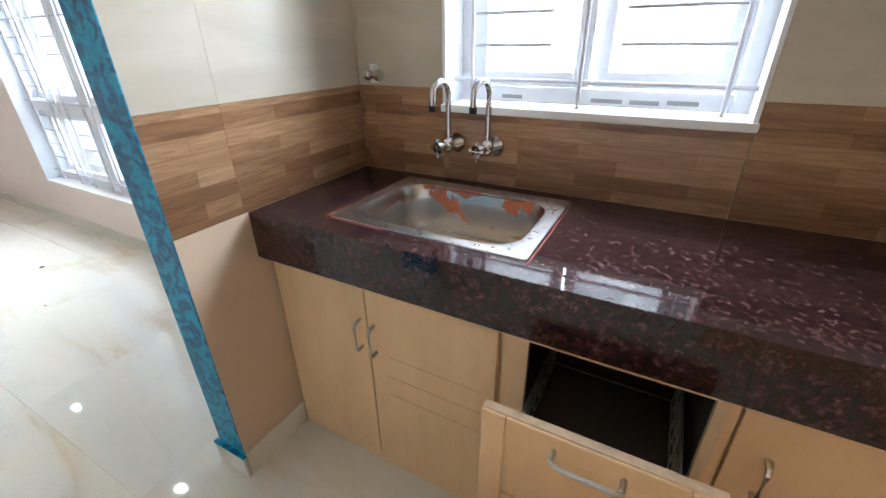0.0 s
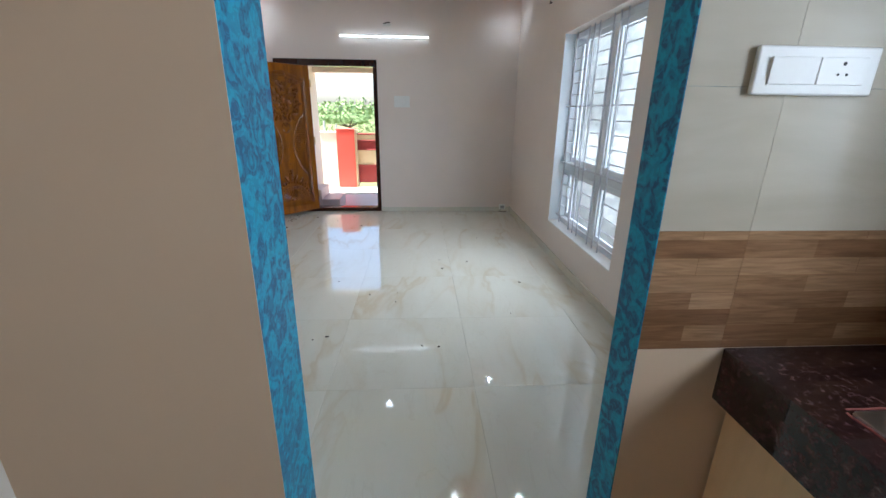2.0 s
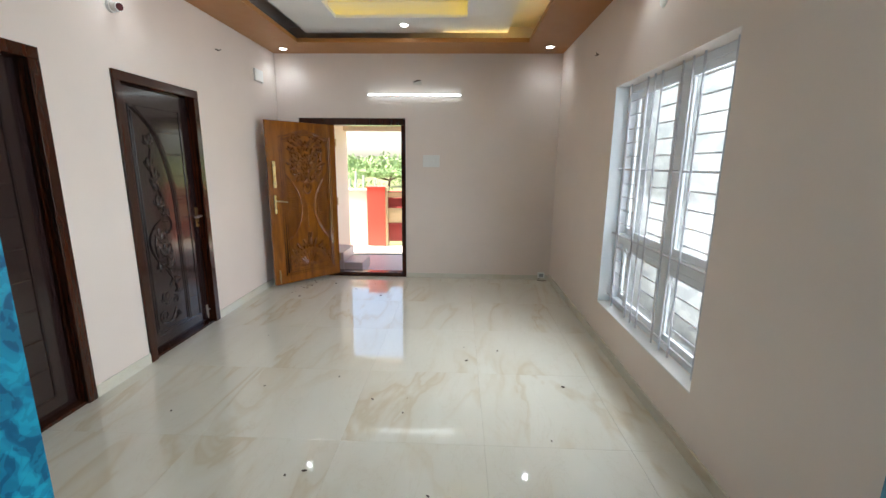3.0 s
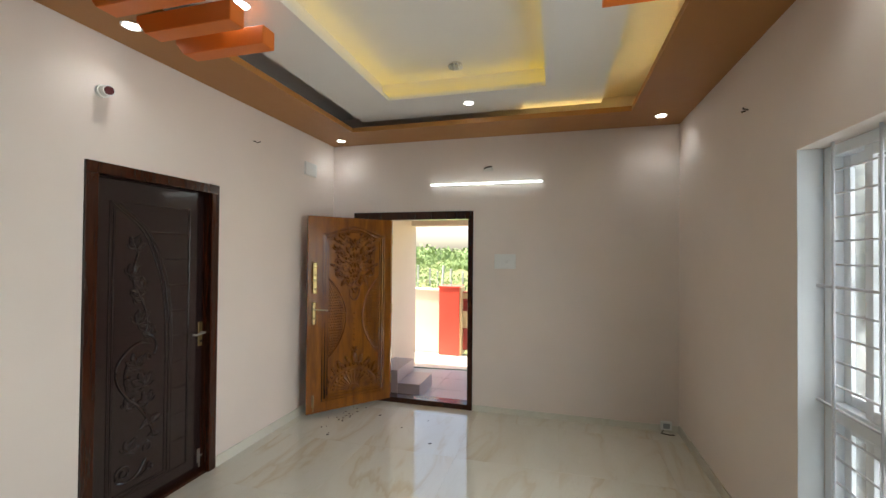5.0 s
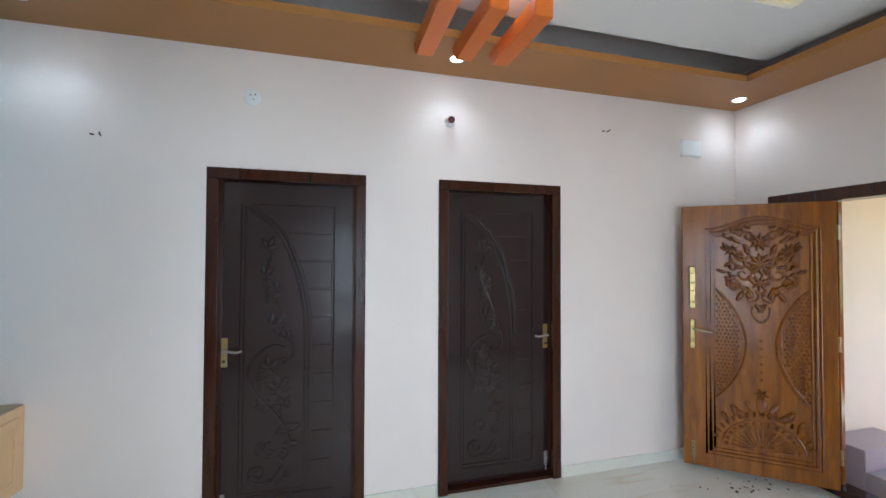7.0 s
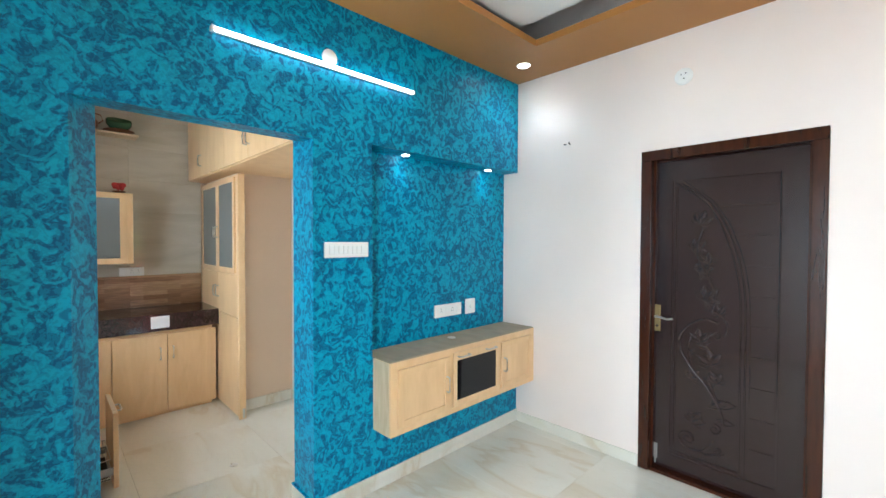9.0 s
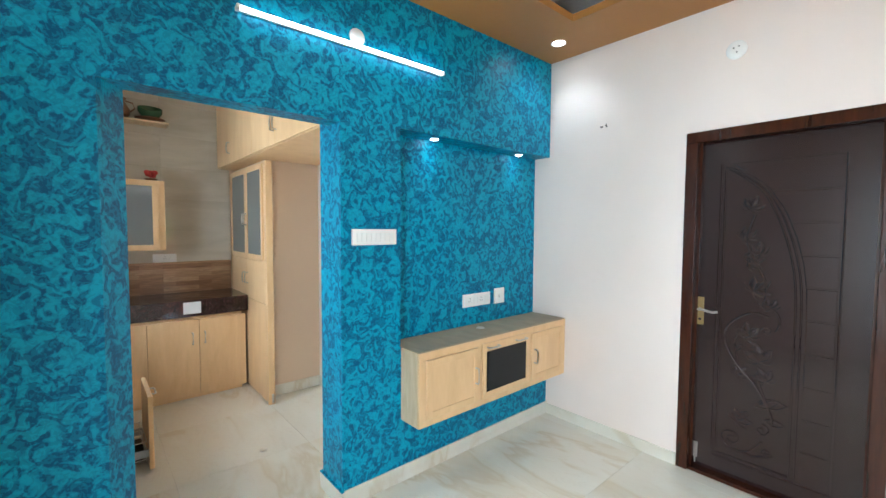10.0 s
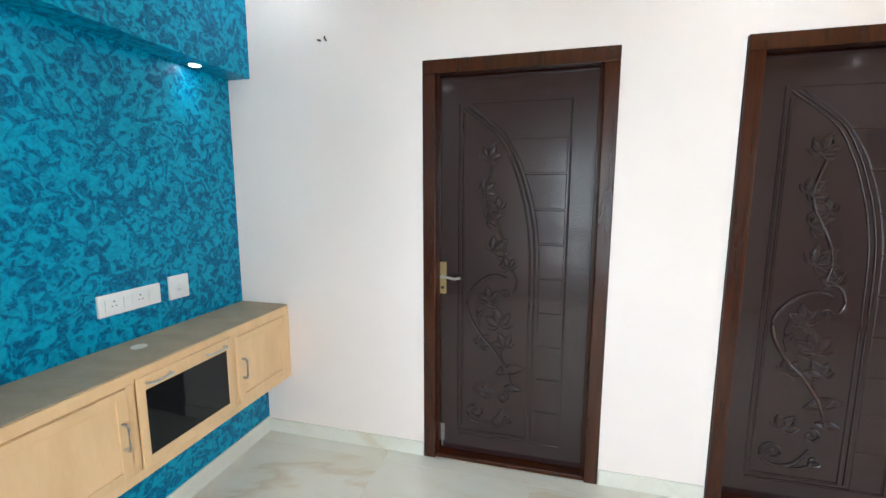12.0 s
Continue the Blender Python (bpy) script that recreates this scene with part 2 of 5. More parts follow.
M_WOODTILE_X = wood_tile("timber_print_tile_north", "x")
M_WOODTILE_Y = wood_tile("timber_print_tile_side", "y")
M_CREAMTILE = cream_tile()
M_LAMP = glowing("downlight_diffuser", (0.93, 0.96, 1.0), 5.0)
M_TUBE = glowing("tube_light_diffuser", (0.80, 0.93, 1.0), 1.75)
M_LED = glowing("yellow_led_strip", (1.0, 0.72, 0.06), 0.85)
M_LEDPALE = glowing("pale_yellow_led_strip", (1.0, 0.80, 0.28), 2.6)
M_CREAMEXT = painted("cream_outdoor_plaster", (0.78, 0.68, 0.54), 0.75)
M_RED = painted("red_gate_pillar_paint", (0.72, 0.085, 0.055), 0.55)
M_MAROON = painted("maroon_gate_panel", (0.26, 0.035, 0.03), 0.45)
M_GATECREAM = painted("cream_gate_panel", (0.62, 0.50, 0.30), 0.5)
M_PORCH = ground_mat("grey_porch_tile", (0.42, 0.45, 0.49), (0.50, 0.53, 0.56), 3, 0.35)
M_STEP = ground_mat("mauve_granite_step", (0.38, 0.31, 0.33), (0.46, 0.39, 0.40), 9, 0.3)
M_CONCRETE = ground_mat("pale_concrete_yard", (0.46, 0.44, 0.40), (0.56, 0.53, 0.48), 2)
M_SOIL = ground_mat("dry_grass_ground", (0.16, 0.15, 0.06), (0.10, 0.13, 0.035), 0.6)
M_LEAF = foliage("tree_leaves", (0.15, 0.23, 0.085), (0.24, 0.34, 0.14))
M_BARK = painted("tree_bark", (0.10, 0.07, 0.045), 0.9)
M_POST = painted("white_concrete_post", (0.40, 0.40, 0.38), 0.8)
M_HOSE = painted("green_hose", (0.03, 0.13, 0.09), 0.5)
M_COPPER = metal("dull_copper", (0.30, 0.15, 0.09), 0.4)
M_GREENGLAZE = painted("green_glazed_pottery", (0.05, 0.12, 0.06), 0.2)
M_REDFLOWER = painted("red_cloth_flower", (0.45, 0.03, 0.03), 0.7)
M_ANCHOR = painted("brown_wire_stub", (0.06, 0.04, 0.03), 0.6)

# ---- building helpers ----


def box(bm, x0, x1, y0, y1, z0, z1, bevel=0.0):
    """A box between two corners, with bevelled edges if asked for."""
    r = bmesh.ops.create_cube(bm, size=1.0)
    vs = r["verts"]
    for v in vs:
        v.co = Vector((x0 + (v.co.x + 0.5) * (x1 - x0), y0 + (v.co.y + 0.5) * (y1 - y0), z0 + (v.co.z + 0.5) * (z1 - z0)))
    if bevel:
        es = {e for v in vs for e in v.link_edges}
        bmesh.ops.bevel(bm, geom=list(es), offset=bevel, segments=2, affect="EDGES", profile=0.5)
    return bm


def tube(bm, pts, r, seg=8, closed=False, r_end=None):
    """A round bar along a line of points, tapering to r_end."""
    pts = [Vector(p) for p in pts]
    rings = []
    n = len(pts)
    for i, p in enumerate(pts):
        a = pts[i - 1] if i else pts[0]
        b = pts[i + 1] if i < n - 1 else pts[-1]
        d = (b - a).normalized() if (b - a).length > 1e-9 else Vector((0, 0, 1))
        side = d.cross(Vector((0, 0, 1)))
        if side.length < 1e-3:
            side = d.cross(Vector((1, 0, 0)))
        side.normalize()
        up = side.cross(d).normalized()
        rr = r if r_end is None else r + (r_end - r) * i / max(1, n - 1)
        rings.append([bm.verts.new(p + rr * (math.cos(2 * math.pi * k / seg) * side + math.sin(2 * math.pi * k / seg) * up)) for k in range(seg)])
    for a, b in zip(rings, rings[1:]):
        for k in range(seg):
            bm.faces.new((a[k], a[(k + 1) % seg], b[(k + 1) % seg], b[k]))
    bm.faces.new(rings[0])
    bm.faces.new(rings[-1][::-1])
    return bm


def lathe(bm, profile, centre, seg=24):
    """A turned shape from (radius, height) pairs about an upright axis."""
    cx, cy, cz = centre
    rings = []
    for r, z in profile:
        rings.append([bm.verts.new((cx + r * math.cos(2 * math.pi * k / seg), cy + r * math.sin(2 * math.pi * k / seg), cz + z)) for k in range(seg)])
    for a, b in zip(rings, rings[1:]):
        for k in range(seg):
            bm.faces.new((a[k], a[(k + 1) % seg], b[(k + 1) % seg], b[k]))
    bm.faces.new(rings[0][::-1])
    bm.faces.new(rings[-1])
    return bm


def blob(bm, c, sx, sy, sz, turn=0.0, axis="Y", u=10, v=6):
    m = Matrix.Translation(c) @ Matrix.Rotation(turn, 4, axis) @ Matrix.Diagonal((sx, sy, sz, 1))
    bmesh.ops.create_uvsphere(bm, u_segments=u, v_segments=v, radius=1.0, matrix=m)
    return bm


def put(name, bm, material, parent=None, label="", smooth=False):
    bmesh.ops.recalc_face_normals(bm, faces=bm.faces)
    me = bpy.data.meshes.new(name)
    bm.to_mesh(me)
    bm.free()
    me.materials.append(material)
    if smooth:
        me.shade_smooth()
        me.set_sharp_from_angle(angle=radians(40))
    ob = new(name, me)
    ob.parent = parent
    if label:
        ob["label"] = label
    return ob


part = put


def boxed(name, dims, material, parent=None, label="", bevel=0.0):
    return put(name, box(bmesh.new(), *dims, bevel), material, parent, label)


def empty(name, at=(0, 0, 0), turn=0.0):
    ob = new(name)
    ob.matrix_world = pose(*at, 0, 0, turn)
    return ob


def structure(ob, label, category="wall"):
    return tagged(ob, label, category, "", "structure")


def pierced(name, axis, lo, hi, u0, u1, z0, z1, holes, material, label, category="wall"):
    """A wall of thickness lo..hi along axis, from u0 to u1 and z0 to z1, with rectangular holes (u0, u1, z0, z1) right through it."""
    bm = bmesh.new()
    us = sorted({u0, u1, *[h[0] for h in holes], *[h[1] for h in holes]})
    for a, b in zip(us, us[1:]):
        mid = (a + b) / 2
        gaps = sorted((h[2], h[3]) for h in holes if h[0] < mid < h[1])
        z = z0
        for g0, g1 in gaps + [(z1, z1)]:
            if g0 - z > 1e-6:
                box(bm, *((lo, hi, a, b) if axis == "x" else (a, b, lo, hi)), z, g0)
            z = max(z, g1)
    bmesh.ops.remove_doubles(bm, verts=bm.verts, dist=1e-5)
    return structure(put(name, bm, material), label, category)


TILE_MESHES = {}


def tile_piece(name, parent, size, at, material):
    """One tile with a fine chamfer; alike tiles share one mesh."""
    key = (name, material.name, tuple(round(d, 3) for d in size))
    if key not in TILE_MESHES:
        bm = bmesh.new()
        sx, sy, sz = [d / 2 for d in size]
        box(bm, -sx, sx, -sy, sy, -sz, sz)
        bmesh.ops.bevel(bm, geom=list(bm.edges), offset=0.0008 if material is M_MARBLE else 0.0003, segments=1, affect="EDGES")
        me = bpy.data.meshes.new(name)
        bm.to_mesh(me)
        bm.free()
        me.materials.append(material)
        TILE_MESHES[key] = me
    ob = new(name, TILE_MESHES[key])
    ob.location = at
    ob.parent = parent
    return ob

# ---- plan ----
WEST, EAST, NORTH, SOUTH = -5.745, -0.73, 1.765, -1.80
KWEST, KNORTH, KEAST, KSOUTH = -0.485, 1.715, 2.0, -0.62
CEIL, SLAB = 2.84, 3.14
OP0, OP1, OPTOP = 0.045, 0.932, 2.075
DOORS = ((-2.662, -1.740), (-4.072, -3.146))
FD0, FD1, FDTOP = -1.53, -0.163, 2.075
WIN = (-3.825, -2.335, 0.345, 2.125)
KWIN = (-0.14, 0.73, 1.125, 2.10)

# ---- structure ----
floor = structure(boxed("floor", (-5.975, 2.2, -2.05, 2.0, -0.16, -0.011), M_JOINT), "cream marble tiled floor, polished, with fine joints", "floor")
pierced("wall_west", "x", WEST - 0.23, WEST, SOUTH - 0.23, NORTH + 0.23, 0, SLAB, [(FD0, FD1, 0, FDTOP)], M_WALL, "peach white painted wall round the entrance door")
pierced("wall_south", "y", SOUTH - 0.23, SOUTH, WEST, EAST + 0.24, 0, SLAB, [(a, b, 0, 2.12) for a, b in DOORS], M_WALL, "peach white painted wall with two dark doors")
pierced("wall_north", "y", NORTH, NORTH + 0.23, WEST, EAST + 0.12, 0, SLAB, [WIN], M_WALL, "peach white painted wall with a tall grilled window")
pierced("wall_kitchen_north", "y", KNORTH + 0.015, NORTH + 0.23, EAST + 0.12, KEAST + 0.2, 0, SLAB, [KWIN], M_BEIGE, "kitchen wall behind the sink with a window")
structure(boxed("wall_kitchen_east", (KEAST + 0.015, KEAST + 0.2, -0.8, KNORTH + 0.015, 0, SLAB), M_BEIGE), "kitchen wall behind the cooking counter")
structure(boxed("wall_kitchen_south", (EAST + 0.24, 1.05, KSOUTH - 0.18, KSOUTH, 0, SLAB), M_GREYWALL), "pale painted end wall of the kitchen recess")
structure(boxed("wall_kitchen_block", (1.05, KEAST + 0.015, KSOUTH - 0.18, -0.14, 0, CEIL), M_BEIGE), "beige painted wall beside the pantry unit")
# unseen, added: stops outdoor light leaking round the closed door leaves
structure(boxed("wall_rooms_behind", (WEST, EAST + 0.24, SOUTH - 0.45, SOUTH - 0.36, 0, SLAB), M_GREYWALL), "unseen backing wall added to keep daylight out behind the doors")

# partition: teal towards the hall, with the opening and the shallow recess over the shelf unit
REC0, REC1, RECZ0, RECZ1, RECX = SOUTH, -0.335, 0.815, 2.10, -0.585
bm = bmesh.new()
# the hall corner of the north jamb is cut off at a slant
LB = -0.605
quad = ((EAST, 1.016), (LB, OP1 - 0.002), (KWEST - 0.014, OP1 + 0.001), (KWEST - 0.014, NORTH), (EAST, NORTH))
lo, hi = [[bm.verts.new((x, y, z)) for x, y in quad] for z in (0, OPTOP)]
bm.faces.new(lo[::-1])
bm.faces.new(hi)
for i in range(5):
    bm.faces.new((lo[i], lo[(i + 1) % 5], hi[(i + 1) % 5], hi[i]))
box(bm, KWEST - 0.014, KWEST, OP1, OP1 + 0.003, 0, OPTOP)
box(bm, EAST, LB, OP0, OP1 - 0.002, OPTOP, SLAB)
box(bm, EAST, KWEST - 0.014, OP1 - 0.002, NORTH, OPTOP, SLAB)
box(bm, EAST, KWEST - 0.002, REC1, OP0, 0, SLAB)
box(bm, EAST, KWEST - 0.002, REC0, REC1, 0, RECZ0)
box(bm, RECX, KWEST - 0.002, REC0, REC1, RECZ0, RECZ1)
box(bm, EAST, KWEST - 0.002, REC0, REC1, RECZ1, SLAB)
structure(put("wall_east", bm, M_TEAL), "teal brush-patterned partition wall with a doorless opening")
pierced("wall_kitchen_west", "x", KWEST - 0.002, KWEST, KSOUTH, OP1 + 0.003, 0, SLAB, [(OP0, OP1 + 0.003, 0, SLAB)], M_BEIGE, "beige kitchen side of the partition wall")

structure(boxed("wall_kitchen_dado", (KWEST - 0.014, KWEST, OP1 + 0.003, KNORTH + 0.015, 0, 0.8848), M_BEIGE), "beige plaster below the kitchen wall tiles")

# skirtings
def skirting(dims, label="cream marble skirting along the wall"):
    return tagged(boxed("baseboard", dims, M_SKIRT, bevel=0.002), label, "skirting", "skirtings", "structure")

SK = 0.095
skirting((WEST, WEST + 0.012, FD1 + 0.003, NORTH, 0, 0.06))
skirting((WEST, WEST + 0.012, SOUTH, FD0 - 0.003, 0, 0.06))
skirting((WEST + 0.012, EAST - 0.012, NORTH - 0.012, NORTH, 0, 0.075))
for a, b in ((WEST + 0.012, DOORS[1][0] - 0.003), (DOORS[1][1] + 0.003, DOORS[0][0] - 0.003), (DOORS[0][1] + 0.003, EAST - 0.012)):
    skirting((a, b, SOUTH, SOUTH + 0.012, 0, 0.08))
skirting((EAST - 0.012, EAST, SOUTH, OP0, 0, SK))
skirting((EAST - 0.012, EAST, 1.016, NORTH, 0, SK))
structure(boxed("wall_over_opening", (LB + 0.0005, LB + 0.003, OP0, OP1 - 0.0025, OPTOP + 0.0005, SLAB), M_BEIGE), "beige kitchen face of the lintel")
skirting((EAST - 0.012, KWEST + 0.012, OP0, OP0 + 0.012, 0, SK))
skirting((LB - 0.012, KWEST + 0.012, OP1 - 0.014, OP1 - 0.0025, 0, SK))
skirting((KWEST, KWEST + 0.012, KSOUTH + 0.012, OP0, 0, SK))
skirting((KWEST, KWEST + 0.012, OP1, 1.19, 0, SK))
skirting((1.038, 1.05, KSOUTH + 0.012, -0.142, 0, SK))
skirting((KWEST + 0.012, 1.038, KSOUTH, KSOUTH + 0.012, 0, SK))
structure(boxed("trim", (EAST - 0.016, KWEST + 0.014, OP0 - 0.003, OP0 + 0.014, SK, SK + 0.006), M_TEAL), "painted edge over the skirting of the opening", "trim")
structure(boxed("trim", (LB - 0.016, KWEST + 0.014, OP1 - 0.016, OP1 - 0.0005, SK, SK + 0.006), M_TEAL), "painted edge over the skirting of the opening", "trim")

# ceilings
structure(boxed("ceiling", (WEST - 0.23, KEAST + 0.2, SOUTH - 0.45, NORTH + 0.23, SLAB, SLAB + 0.16), M_CEIL), "white flat slab ceiling", "ceiling")
structure(boxed("ceiling_kitchen", (KWEST, KEAST + 0.015, KSOUTH, KNORTH + 0.015, CEIL, CEIL + 0.05), M_CEIL), "white flat kitchen ceiling", "ceiling")
CX0, CX1, CY0, CY1 = -5.27, -1.22, -1.32, 1.28
bm = bmesh.new()
for d in ((WEST, EAST, SOUTH, CY0), (WEST, EAST, CY1, NORTH), (WEST, CX0, CY0, CY1), (CX1, EAST, CY0, CY1)):
    box(bm, *d, CEIL, CEIL + 0.045)
bmesh.ops.remove_doubles(bm, verts=bm.verts, dist=1e-5)
structure(put("ceiling_border", bm, M_BROWN), "caramel brown dropped border of the false ceiling", "ceiling")
RX0, RX1, RY0, RY1 = -5.33, -1.16, -1.235, 1.045
IX0, IX1, IY0, IY1 = -4.845, -1.65, -0.75, 0.585
RZ = 2.955
bm = bmesh.new()
for d in ((RX0, RX1, RY0, IY0), (RX0, RX1, IY1, RY1), (RX0, IX0, IY0, IY1), (IX1, RX1, IY0, IY1)):
    box(bm, *d, RZ, RZ + 0.035)
bmesh.ops.remove_doubles(bm, verts=bm.verts, dist=1e-5)
structure(put("ceiling_ring", bm, M_CEIL), "white suspended ring of the tray ceiling", "ceiling")
bm = bmesh.new()
UP = 0.10
for d in ((IX0 - UP - 0.02, IX1 + UP + 0.02, IY0 - UP - 0.02, IY0 - UP), (IX0 - UP - 0.02, IX1 + UP + 0.02, IY1 + UP, IY1 + UP + 0.02),
          (IX0 - UP - 0.02, IX0 - UP, IY0 - UP, IY1 + UP), (IX1 + UP, IX1 + UP + 0.02, IY0 - UP, IY1 + UP)):
    box(bm, *d, RZ + 0.035, SLAB)
structure(put("ceiling_upstand", bm, M_CEIL), "white upstand behind the light cove", "ceiling")

led = tagged(empty("cove_light"), "yellow glowing light strip in the ceiling cove", "light strip")
for d in ((IX0 - 0.06, IX1 + 0.06, IY0 - 0.06, IY0 - 0.045), (IX0 - 0.06, IX1 + 0.06, IY1 + 0.045, IY1 + 0.06),
          (IX0 - 0.06, IX0 - 0.045, IY0 - 0.04, IY1 + 0.04), (IX1 + 0.045, IX1 + 0.06, IY0 - 0.04, IY1 + 0.04)):
    boxed("strip", (*d, RZ + 0.036, RZ + 0.046), M_LED, led)
led2 = tagged(empty("border_cove_light"), "yellow glowing light strip on the brown ceiling border", "light strip")
boxed("strip", (CX0 + 0.1, CX1 - 0.1, CY1 + 0.05, CY1 + 0.065, CEIL + 0.046, CEIL + 0.056), M_LEDPALE, led2)
boxed("strip", (CX0 - 0.065, CX0 - 0.05, 0.35, CY1 - 0.02, CEIL + 0.046, CEIL + 0.056), M_LEDPALE, led2)


lampbase = tagged(empty("crystal_lamp"), "small round ceiling lamp with glass beads, unlit", "ceiling lamp")
bm = bmesh.new()
lathe(bm, [(0.055, 0.0), (0.055, -0.012), (0.03, -0.02)], (0, 0, 0), 20)
part("base", bm, M_CHROME, lampbase, smooth=True)
bm = bmesh.new()
for rr, nn, zz in ((0.05, 10, -0.026), (0.03, 7, -0.034), (0.0, 1, -0.04)):
    for k in range(nn):
        a = 2 * math.pi * k / nn
        blob(bm, (rr * math.cos(a), rr * math.sin(a), zz), 0.009, 0.009, 0.012)
part("glass_beads", bm, M_WHITEPL, lampbase, "clear bead cluster", True)
lampbase.matrix_basis = pose(-4.70, -0.115, SLAB)


# ---- orange ceiling beams ----
def ceiling_beam():
    """A short painted beam: square section with a chamfered underside at its wall end."""
    bm = bmesh.new()
    prof = [(-0.295, 0.0), (-0.295, -0.03), (-0.235, -0.100), (0.295, -0.100), (0.295, 0.0)]
    a = [bm.verts.new((-0.048, y, z)) for y, z in prof]
    b = [bm.verts.new((0.048, y, z)) for y, z in prof]
    bm.faces.new(a)
    bm.faces.new(b[::-1])
    for i in range(len(prof)):
        j = (i + 1) % len(prof)
        bm.faces.new((a[i], b[i], b[j], a[j]))
    bmesh.ops.recalc_face_normals(bm, faces=bm.faces)
    bmesh.ops.bevel(bm, geom=list(bm.edges), offset=0.004, segments=1, affect="EDGES")
    return tagged(put("ceiling_beam", bm, M_ORANGE), "orange painted short beam under the brown ceiling border", "beam", "ceiling beams")


beam = ceiling_beam()
beam.matrix_basis = pose(-3.41, -1.14, CEIL - 0.001)
for x in (-3.18, -2.945):
    copy_thing(beam, pose(x, -1.14, CEIL - 0.001))
for x in (-3.44, -3.21, -2.975):
    copy_thing(beam, pose(x, 1.16, CEIL - 0.001, 0, 0, 180))


# ---- lamps ----
def downlight(r=0.043):
    e = empty("downlight")
    tagged(e, "round white recessed downlight, switched on", "downlight", "downlights")
    bm = bmesh.new()
    lathe(bm, [(r * 0.82, 0.0), (r, -0.001), (r * 1.18, -0.004), (r * 1.2, -0.001), (r * 1.2, 0.004)], (0, 0, 0))
    part("trim_ring", bm, M_WHITEPL, e, smooth=True)
    bm = bmesh.new()
    lathe(bm, [(r * 0.86, -0.0035), (r * 0.86, -0.0015), (r * 0.6, -0.001)], (0, 0, 0))
    part("diffuser", bm, M_LAMP, e, "glowing white diffuser")
    return e


dl = downlight()
COOL = (0.78, 0.91, 1.0)
BORDER_LAMPS = ((-5.53, -1.59), (-3.20, -1.553), (-0.985, -1.515), (-5.45, 1.545), (-3.20, 1.53), (-0.985, 1.53))
dl.matrix_basis = pose(BORDER_LAMPS[0][0], BORDER_LAMPS[0][1], CEIL - 0.002)
for x, y in BORDER_LAMPS[1:]:
    copy_thing(dl, pose(x, y, CEIL - 0.002))
for x, y in BORDER_LAMPS:
    spot_lamp("downlight_beam", (x, y, CEIL - 0.012), (x, y, 0), 1.4, COOL, 130)
RING_LAMPS = ((-5.06, -0.08), (-3.35, -0.975), (-3.35, 0.80), (-1.40, -0.08))
for x, y in RING_LAMPS:
    copy_thing(dl, pose(x, y, RZ - 0.002))
    spot_lamp("downlight_beam", (x, y, RZ - 0.012), (x, y, 0), 0.75, COOL, 130)
small = downlight(0.026)
small["label"], small["group"] = "small round spotlight under the recess soffit, switched on", "recess spotlights"
small.matrix_basis = pose(-0.645, -0.66, RECZ1 - 0.002)
copy_thing(small, pose(-0.645, -1.51, RECZ1 - 0.002))
for y in (-0.66, -1.51):
    spot_lamp("recess_beam", (-0.645, y, RECZ1 - 0.012), (-0.60, y, 0), 0.35, COOL, 90)


def tube_light(length):
    """A slim batten: aluminium back, rounded glowing diffuser and two end caps, along x, facing -y."""
    e = empty("tube_light")
    tagged(e, "slim white tube light on the wall, switched on", "tube light", "tube lights")
    h = length / 2
    boxed("batten", (-h, h, -0.020, 0.0, -0.010, 0.010), M_WHITEPL, e, bevel=0.003)
    bm = bmesh.new()
    tube(bm, [(-h + 0.012, -0.026, 0), (h - 0.012, -0.026, 0)], 0.010, 12)
    part("diffuser", bm, M_TUBE, e, "glowing white diffuser")
    for s in (-1, 1):
        boxed("end_cap", (min(s * h, s * (h - 0.014)), max(s * h, s * (h - 0.014)), -0.038, -0.0205, -0.012, 0.012), M_WHITEPL, e, bevel=0.003)
    return e


tl = tube_light(1.18)
tl.matrix_basis = pose(WEST, -0.045, 2.355, 0, 0, 90)
copy_thing(tl, pose(EAST, -0.05, 2.476, 0, 0, -90))


def wall_boss(r=0.045):
    """A round junction cover on a wall, facing -y."""
    bm = bmesh.new()
    lathe(bm, [(r, 0.0), (r, 0.006), (r * 0.86, 0.012), (r * 0.3, 0.014)], (0, 0, 0), 28)
    bmesh.ops.rotate(bm, verts=bm.verts, matrix=Matrix.Rotation(radians(90), 3, "X"))
    return bm


boss = tagged(put("junction_cover", wall_boss(), M_WHITEPL, smooth=True), "round white junction cover on the teal wall", "cover plate")
boss.matrix_basis = pose(EAST, -0.055, 2.53, 0, 0, -90)
rose = tagged(empty("socket_plate"), "round white wall plate with three dark pin holes", "socket")
part("plate", wall_boss(0.052), M_WHITEPL, rose, smooth=True)
for dx, dz in ((0.014, 0.014), (-0.012, 0.010), (0.004, -0.016)):
    bm = bmesh.new()
    tube(bm, [(dx, -0.0135, dz), (dx, -0.0165, dz)], 0.0038, 10)
    part("pin_hole", bm, M_BLACK, rose)
rose.matrix_basis = pose(-1.985, SOUTH, 2.555, 0, 0, 180)
holder = tagged(empty("lamp_holder"), "small white wall bracket with a dark wire above the tube light", "bracket")
boxed("bracket_base", (-0.05, 0.05, -0.018, 0, -0.02, 0.02), M_GREYWALL, holder, bevel=0.004)
bm = bmesh.new()
tube(bm, [(-0.04, -0.02, 0.008), (0.0, -0.05, 0.016), (0.045, -0.045, 0.02)], 0.007, 8)
part("wire", bm, M_ANCHOR, holder, "dark wire end")
holder.matrix_basis = pose(WEST, -0.01, 2.50, 0, 0, 90)

